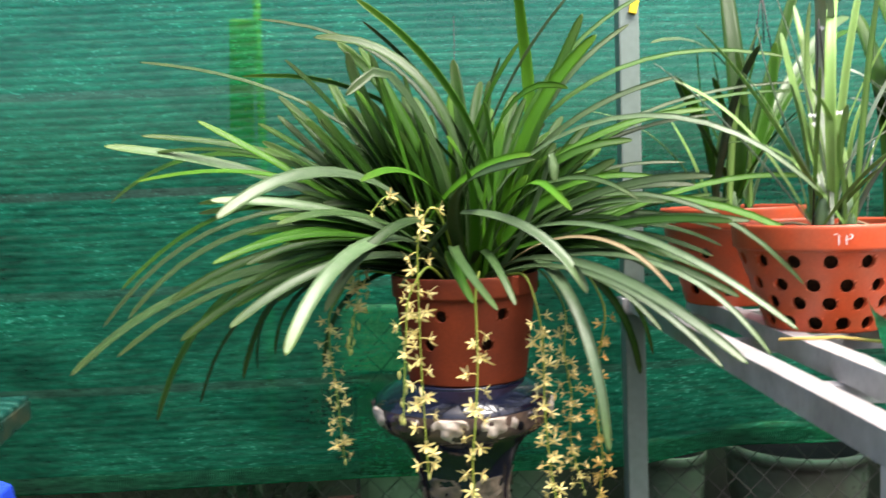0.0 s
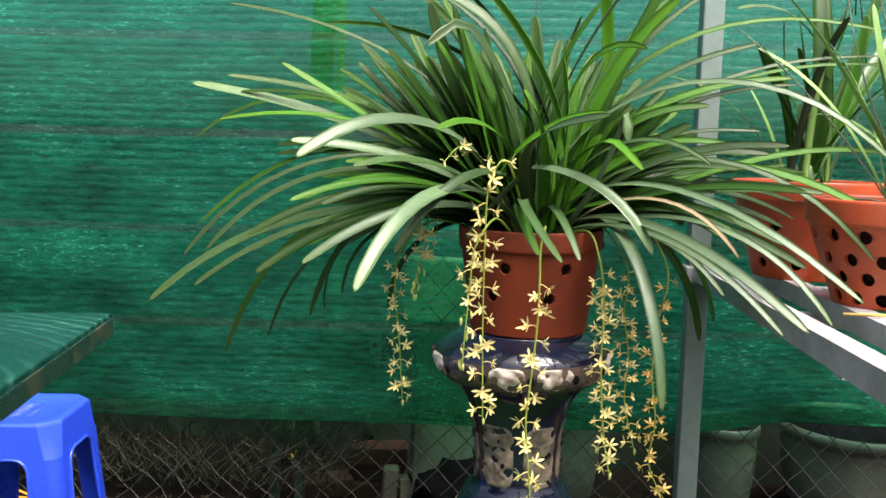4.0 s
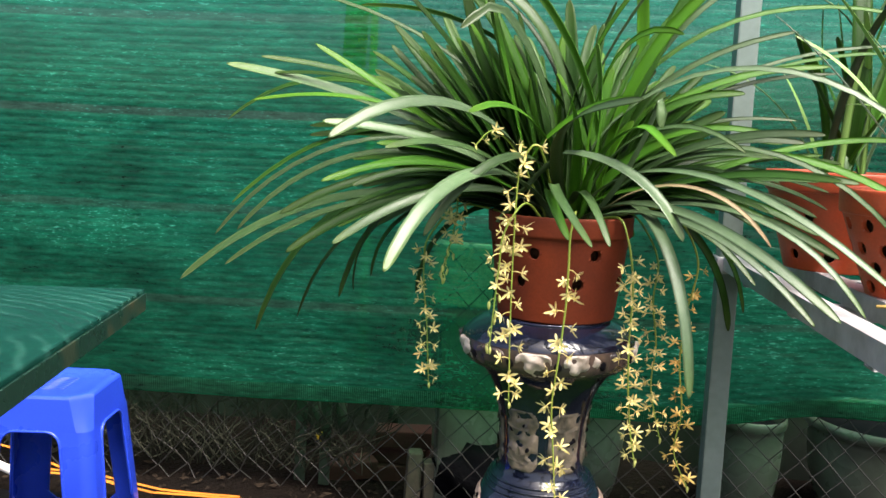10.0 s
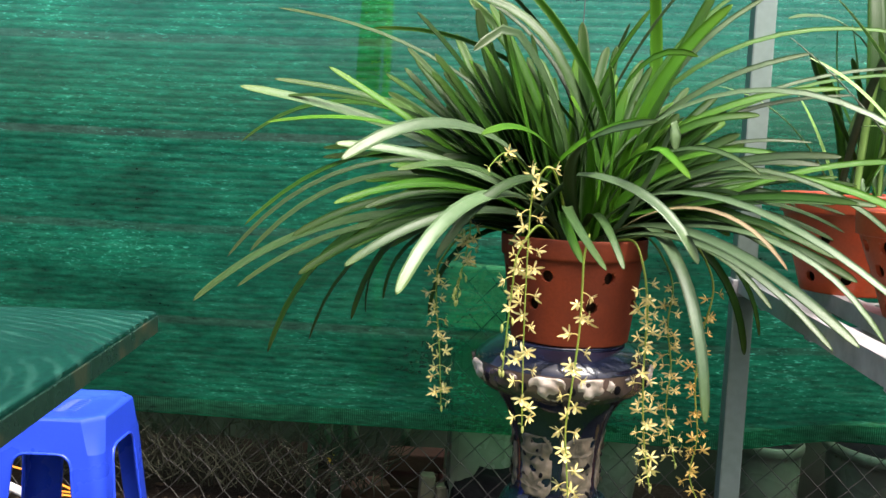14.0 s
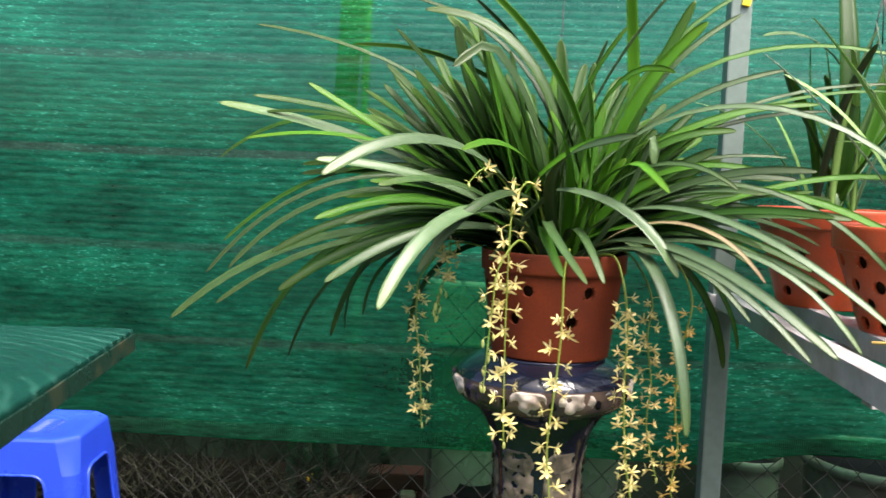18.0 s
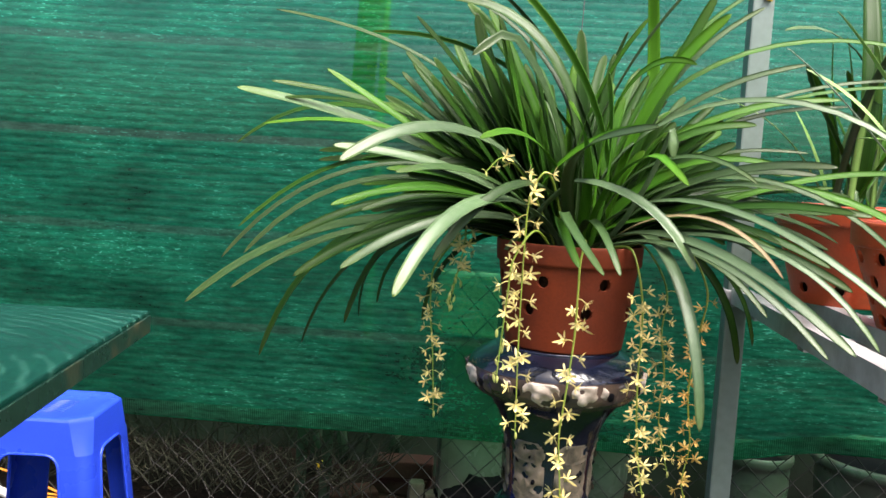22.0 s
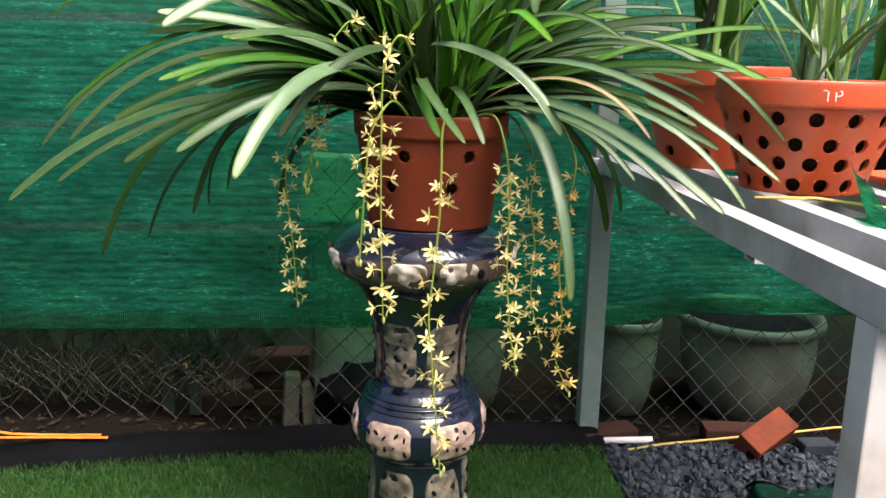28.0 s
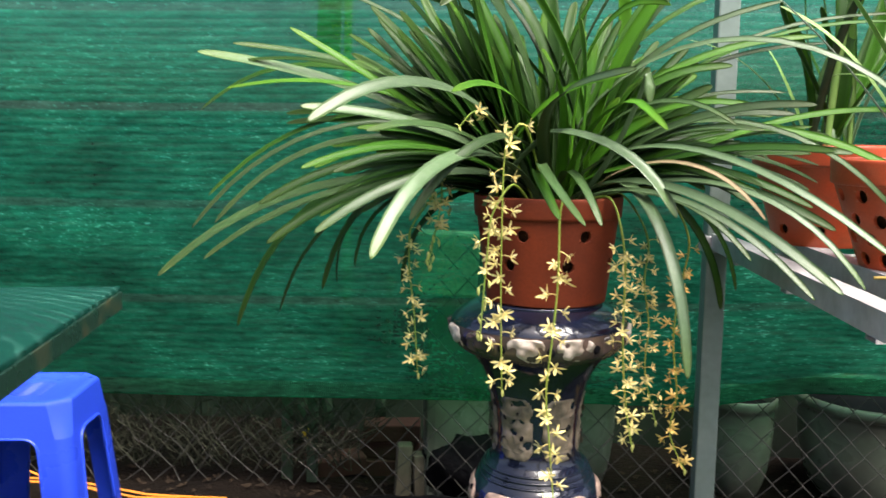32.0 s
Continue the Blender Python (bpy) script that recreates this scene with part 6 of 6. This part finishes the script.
for way, rise, span, droop, late, sweep, broad, kind in (
    (89.7, 113.2, 0.598, 61.7, 0.96, -13.4, 0.046, "leaf_dark"),
    (33.1, 63.2, 0.643, -3.8, 1.38, -3.7, 0.032, "leaf"),
    (-176.8, 69.1, 0.387, -20.3, 1.81, -1.5, 0.018, "leaf"),
    (-163.3, 113.6, 0.582, 131.4, 1.60, -2.7, 0.024, "leaf_pale"),
    (-152.4, 94.0, 0.420, 66.3, 0.45, 37.5, 0.022, "leaf"),
    (27.5, 56.2, 0.752, 44.0, 2.73, 16.0, 0.040, "leaf_pale"),
    (18.3, 58.5, 0.423, -29.3, 1.37, 1.3, 0.030, "leaf"),
    (-144.7, 122.7, 0.348, 86.5, 0.65, 23.4, 0.024, "leaf"),
    (-52.4, 60.1, 0.323, 29.7, 1.92, -0.7, 0.026, "leaf"),
    (21.5, 56.4, 0.802, 75.0, 3.00, 25.3, 0.022, "leaf"),
):
    bench_leaf(rear, 0.000, -0.020, 0.240, way, rise, span, droop, broad, kind, sweep, 35 * math.cos(radians(way)), late)
for way, rise, span, droop, late, sweep, broad, kind in (
    (-164.5, 117.9, 0.464, 105.6, 1.48, 2.0, 0.040, "leaf_silver"),
    (-178.3, 123.0, 0.395, 112.2, 1.39, 4.3, 0.022, "leaf_silver"),
    (108.3, 93.6, 0.541, 32.0, 1.49, 0.2, 0.050, "leaf"),
    (122.7, 106.8, 0.574, 42.8, 1.36, -1.8, 0.045, "leaf"),
    (-145.4, 127.9, 0.519, 97.2, 1.42, 11.7, 0.030, "leaf"),
):
    bench_leaf(black, 0.020, 0.000, 0.162, way, rise, span, droop, broad, kind, sweep, 35 * math.cos(radians(way)), late)

rnd = random.Random(44)
for k in range(20):
    az = k * 137.5 + rnd.uniform(-20, 20)
    bench_leaf(tp, 0.02 + 0.04 * math.cos(az), 0.04 * math.sin(az), 0.2, az, rnd.uniform(48, 92), rnd.uniform(0.24, 0.46), rnd.uniform(2, 60), rnd.uniform(0.008, 0.012),
               ("leaf_young", "leaf_young", "leaf_silver")[k % 3], rnd.uniform(-8, 8), rnd.uniform(-60, 60), 1.7)
for k in range(14):
    az = k * 137.5 + rnd.uniform(-20, 20)
    bench_leaf(rear, 0.05 * math.cos(az), 0.05 * math.sin(az), 0.225, az, rnd.uniform(62, 92), rnd.uniform(0.28, 0.5), rnd.uniform(10, 60), rnd.uniform(0.014, 0.02),
               ("leaf", "leaf_young", "leaf_pale")[k % 3], rnd.uniform(-8, 8), rnd.uniform(-60, 60), 1.6)

rnd = random.Random(12)
for k in range(7):
    a = radians(k * 51)
    bm = lathe([(0, -0.03), (0.012, -0.02), (0.015, 0.0), (0.011, 0.025), (0.006, 0.045), (0, 0.05)], 12)
    ob = part("pseudobulb", bm, M["leaf_pale"], rear if k % 2 else tp, "swollen yellow-green bulb")
    ob.matrix_local = pose(0.03 * math.cos(a) + (0.0 if k % 2 else 0.02), 0.03 * math.sin(a), 0.225 if k % 2 else 0.205, rnd.uniform(-12, 12), rnd.uniform(-12, 12), 0)
for k in range(9):
    a = radians(k * 40 + 200)
    part("root", tube(wavy((0.02, 0, 0.195), (0.14 * math.cos(a), 0.14 * math.sin(a), 0.193), 7, 0.02, k), 0.0028, 6), M["dry_root"], tp, "pale dry aerial root")


# ---------------------------------------------------------------- small things
for k, pts in enumerate((((-0.80, 0.50, 0.058), (-1.07, 0.49, 0.064), (-1.29, 0.555, 0.07), (-1.47, 0.56, 0.072), (-1.9, 0.6, 0.06)),
                         ((-0.82, 0.51, 0.061), (-1.05, 0.505, 0.068), (-1.28, 0.57, 0.074), (-1.5, 0.59, 0.07), (-1.9, 0.64, 0.06)),
                         ((-1.14, 0.50, 0.066), (-1.37, 0.57, 0.08), (-1.54, 0.675, 0.08), (-1.8, 0.82, 0.06)))):
    bm = bmesh.new()
    line = [p for a, b in zip(pts, pts[1:]) for p in wavy(a, b, 6, 0.004, k + a[0])]
    rows = [(bm.verts.new(p + Vector((0, -0.0045, 0))), bm.verts.new(p + Vector((0, 0.0045, 0.001))), bm.verts.new(p + Vector((0, 0.0045, 0.0025))), bm.verts.new(p + Vector((0, -0.0045, 0.0015)))) for p in line]
    for a, b in zip(rows, rows[1:]):
        for q in range(4):
            bm.faces.new((a[q], b[q], b[(q + 1) % 4], a[(q + 1) % 4]))
    solid("packing_strap", bm, M["orange_strap"], "orange plastic packing strap lying on the black curb", "strap", group="orange straps on the curb")
solid("plastic_pipe", tube(wavy((-1.95, 0.78, 0.09), (-1.42, 0.49, 0.075), 6, 0.003), 0.013, 12), M["pvc"], "white plastic pipe lying across the curb", "pipe")
solid("short_pipe", tube([(0.525, 0.556, 0.016), (0.60, 0.557, 0.0165), (0.69, 0.56, 0.016)], 0.0095, 14), M["pvc"], "short white plastic pipe lying at the gravel edge", "pipe")
solid("nylon_cord", tube([(0.6, 0.5, 0.014), (0.714, 0.531, 0.016), (0.93, 0.575, 0.014), (1.11, 0.602, 0.016), (1.27, 0.645, 0.012), (1.6, 0.68, 0.01)], 0.0035, 6), M["straw"], "thin yellow cord trailing along the gravel", "cord")


def hollow_brick(m, mat, label):
    b = thing("brick", (0, 0, 0), label, "brick", group="loose bricks under the bench")
    b.matrix_world = m
    part("body", box((0.165, 0.075, 0.075), bevel=0.004), mat, b)
    # dark plates on the ends stand in for shade inside core holes
    for x in (-0.0405, 0.0405):
        part("core_hole", box((0.004, 0.026, 0.026), (0.0815 if x > 0 else -0.0815, x * 0.42, 0), bevel=0.001), M["hollow"], b)
    return b


hollow_brick(pose(1.0, 0.515, 0.045, 32, -18, 28), M["brick"], "bright orange hollow brick leaning on the gravel")
hollow_brick(pose(0.95, 0.63, -0.012, 0, 0, -6), M["old_brick"], "dark weathered brick half sunk in the soil")
hollow_brick(pose(0.57, 0.6, 0.0, 0, 0, 12), M["old_brick"], "small dark brick beside the short pipe")
solid("concrete_scrap", box((0.1, 0.05, 0.035), (1.14, 0.5, 0.02), (4, 3, 8), 0.005), M["gravel"], "grey concrete scrap on the gravel", "scrap")
bm = bmesh.new()
line = wavy((0, 0, 0), (0.13, 0.02, 0.0), 8, 0.012, 4.0)
tube(line, 0.021, 10, bm)
for v in bm.verts:
    v.co += noise.noise_vector(v.co * 40) * 0.008
ob = solid("crushed_bottle", bm, M["glass_blue"], "crushed bluish plastic bottle on the soil", "bottle", m=pose(0.33, 0.72, ground_height(0.39, 0.72) + 0.02))

# dead leaves and crumbs on the soil behind the curb
rnd = random.Random(63)
verts, faces = [], []
for k in range(420):
    x, y = rnd.uniform(-1.9, 1.3), rnd.uniform(0.6, 1.3)
    size, turn = rnd.uniform(0.006, 0.02), rnd.uniform(0, 6.28)
    z = ground_height(x, y) + 0.004
    n = len(verts)
    for i in range(6):
        a = turn + i * math.pi / 3
        r = size * (1.0 if i % 3 == 0 else 0.45)
        verts.append((x + r * math.cos(a), y + r * math.sin(a), z + rnd.uniform(0, 0.012)))
    verts.append((x, y, z + 0.012))
    faces += [(n + i, n + (i + 1) % 6, n + 6) for i in range(6)]
me = bpy.data.meshes.new("leaf_litter")
me.from_pydata(verts, [], faces)
tagged(hang("leaf_litter", me, M["litter"], None), "scattered dry brown leaves and crumbs on dark soil", "leaf litter", kind="stuff")

# on the bench
solid("dry_straw", tube([(0.553, -0.262, bench_z(-0.26) + 0.004), (0.652, -0.283, bench_z(-0.28) + 0.007), (0.725, -0.361, bench_z(-0.36) + 0.004), (0.80, -0.42, bench_z(-0.42) + 0.004)], 0.0032, 6), M["straw"], "yellow dry stalk lying across the bench rails", "stalk")
saucer = lathe([(0, 0.004), (0.07, 0.004), (0.085, 0.02), (0.09, 0.02), (0.09, 0.016), (0.075, 0.0), (0, 0.0)], 40)
solid("clay_saucer", saucer, M["orange_clay"], "shallow orange clay saucer on the bench", "saucer", m=pose(0.985, -0.02, bench_z(-0.02) + 0.001))
bm = bmesh.new()
grid = [[bm.verts.new((0.607 + 0.012 * i + 0.03 * (j / 8) ** 2, -0.52 + 0.03 * i - 0.004 * j, bench_z(-0.5) + 0.012 + 0.06 * i / 8 - 0.014 * j * (0.35 + 0.5 * i / 8) * 0.5 + 0.004 * noise.noise(Vector((i, j, 0)) * 0.7))) for j in range(9)] for i in range(9)]
for i in range(8):
    for j in range(8):
        bm.faces.new((grid[i][j], grid[i + 1][j], grid[i + 1][j + 1], grid[i][j + 1])).smooth = True
bmesh.ops.solidify(bm, geom=list(bm.faces), thickness=0.0015)
solid("net_scrap", bm, M["net"], "bright green net scrap hanging over a bench rail", "net scrap")
bm = bmesh.new()
rows = [[bm.verts.new((0.84 + 0.84 * i / 24, -0.55 + 0.82 * j / 24 + 0.03 * math.sin(i), 0.012 + 0.012 * noise.noise(Vector((i * 0.5, j * 0.5, 3))) + 0.01)) for j in range(25)] for i in range(25)]
for i in range(24):
    for j in range(24):
        bm.faces.new((rows[i][j], rows[i + 1][j], rows[i + 1][j + 1], rows[i][j + 1])).smooth = True
bmesh.ops.solidify(bm, geom=list(bm.faces), thickness=0.002)
solid("ground_net", bm, M["dark_net"], "dark green shade net spread over the gravel", "ground net")

# stakes, wires and clips in the plants
solid("support_wire", tube([(0.014, 0.15, 0.93), (0.0135, 0.15, 1.34), (0.017, 0.15, 1.505)], 0.0011, 6), M["wire"], "thin galvanised wire stake in the orchid pot", "stake")
for name, a, b in (("bamboo_skewer", (0.705, -0.1, 1.43), (0.692, -0.1, 1.03)), ("bamboo_skewer", (0.707, -0.098, 1.43), (0.748, -0.098, 1.03))):
    solid(name, tube(wavy(a, b, 5, 0.003), 0.0018, 6), M["dark_wire"], "thin reddish-brown stick tied upright in the orange pot", "stick", group="sticks in the orange pot")


def plant_clip(at, turn):
    bm = bmesh.new()
    for sx in (-1, 1):
        petal(bm, Vector((sx, 0, 0.25)), Vector((0, -1, 0)), 0.011, 0.003, 0.1)
        petal(bm, Vector((sx, 0, -0.35)), Vector((0, -1, 0)), 0.008, 0.0026, 0.1)
    tube([(-0.003, 0.002, 0), (0, -0.004, 0), (0.003, 0.002, 0)], 0.002, 6, bm)
    solid("plant_clip", bm, M["white_clip"], "small white butterfly-shaped plant clip", "plant clip", group="white plant clips", m=pose(*at, 0, 0, turn))


for at in ((0.690, -0.108, 1.245), (0.741, -0.108, 1.249), (0.712, -0.11, 1.41), (0.697, -0.106, 1.228)):
    plant_clip(at, 10)
hanger = thing("wire_hanger", (0.84, 0.5, 1.36), "dark twisted wire hanger with spread hooks", "hanger")
for a, b in (((0, 0, 0.42), (0, 0, 0.25)), ((0, 0, 0.25), (-0.026, 0, 0.09)), ((0, 0, 0.25), (0.041, 0, 0.0)), ((0, 0, 0.25), (0.005, 0, 0.12))):
    part("hanger_wire", tube([a, b], 0.0018, 6), M["dark_wire"], hanger)
solid("white_wire", tube([(0.905, 0.1, 1.03), (0.912, 0.1, 1.12), (0.92, 0.1, 1.2)], 0.001, 6), M["steel"], "thin pale wire stake at the nursery pot", "wire")
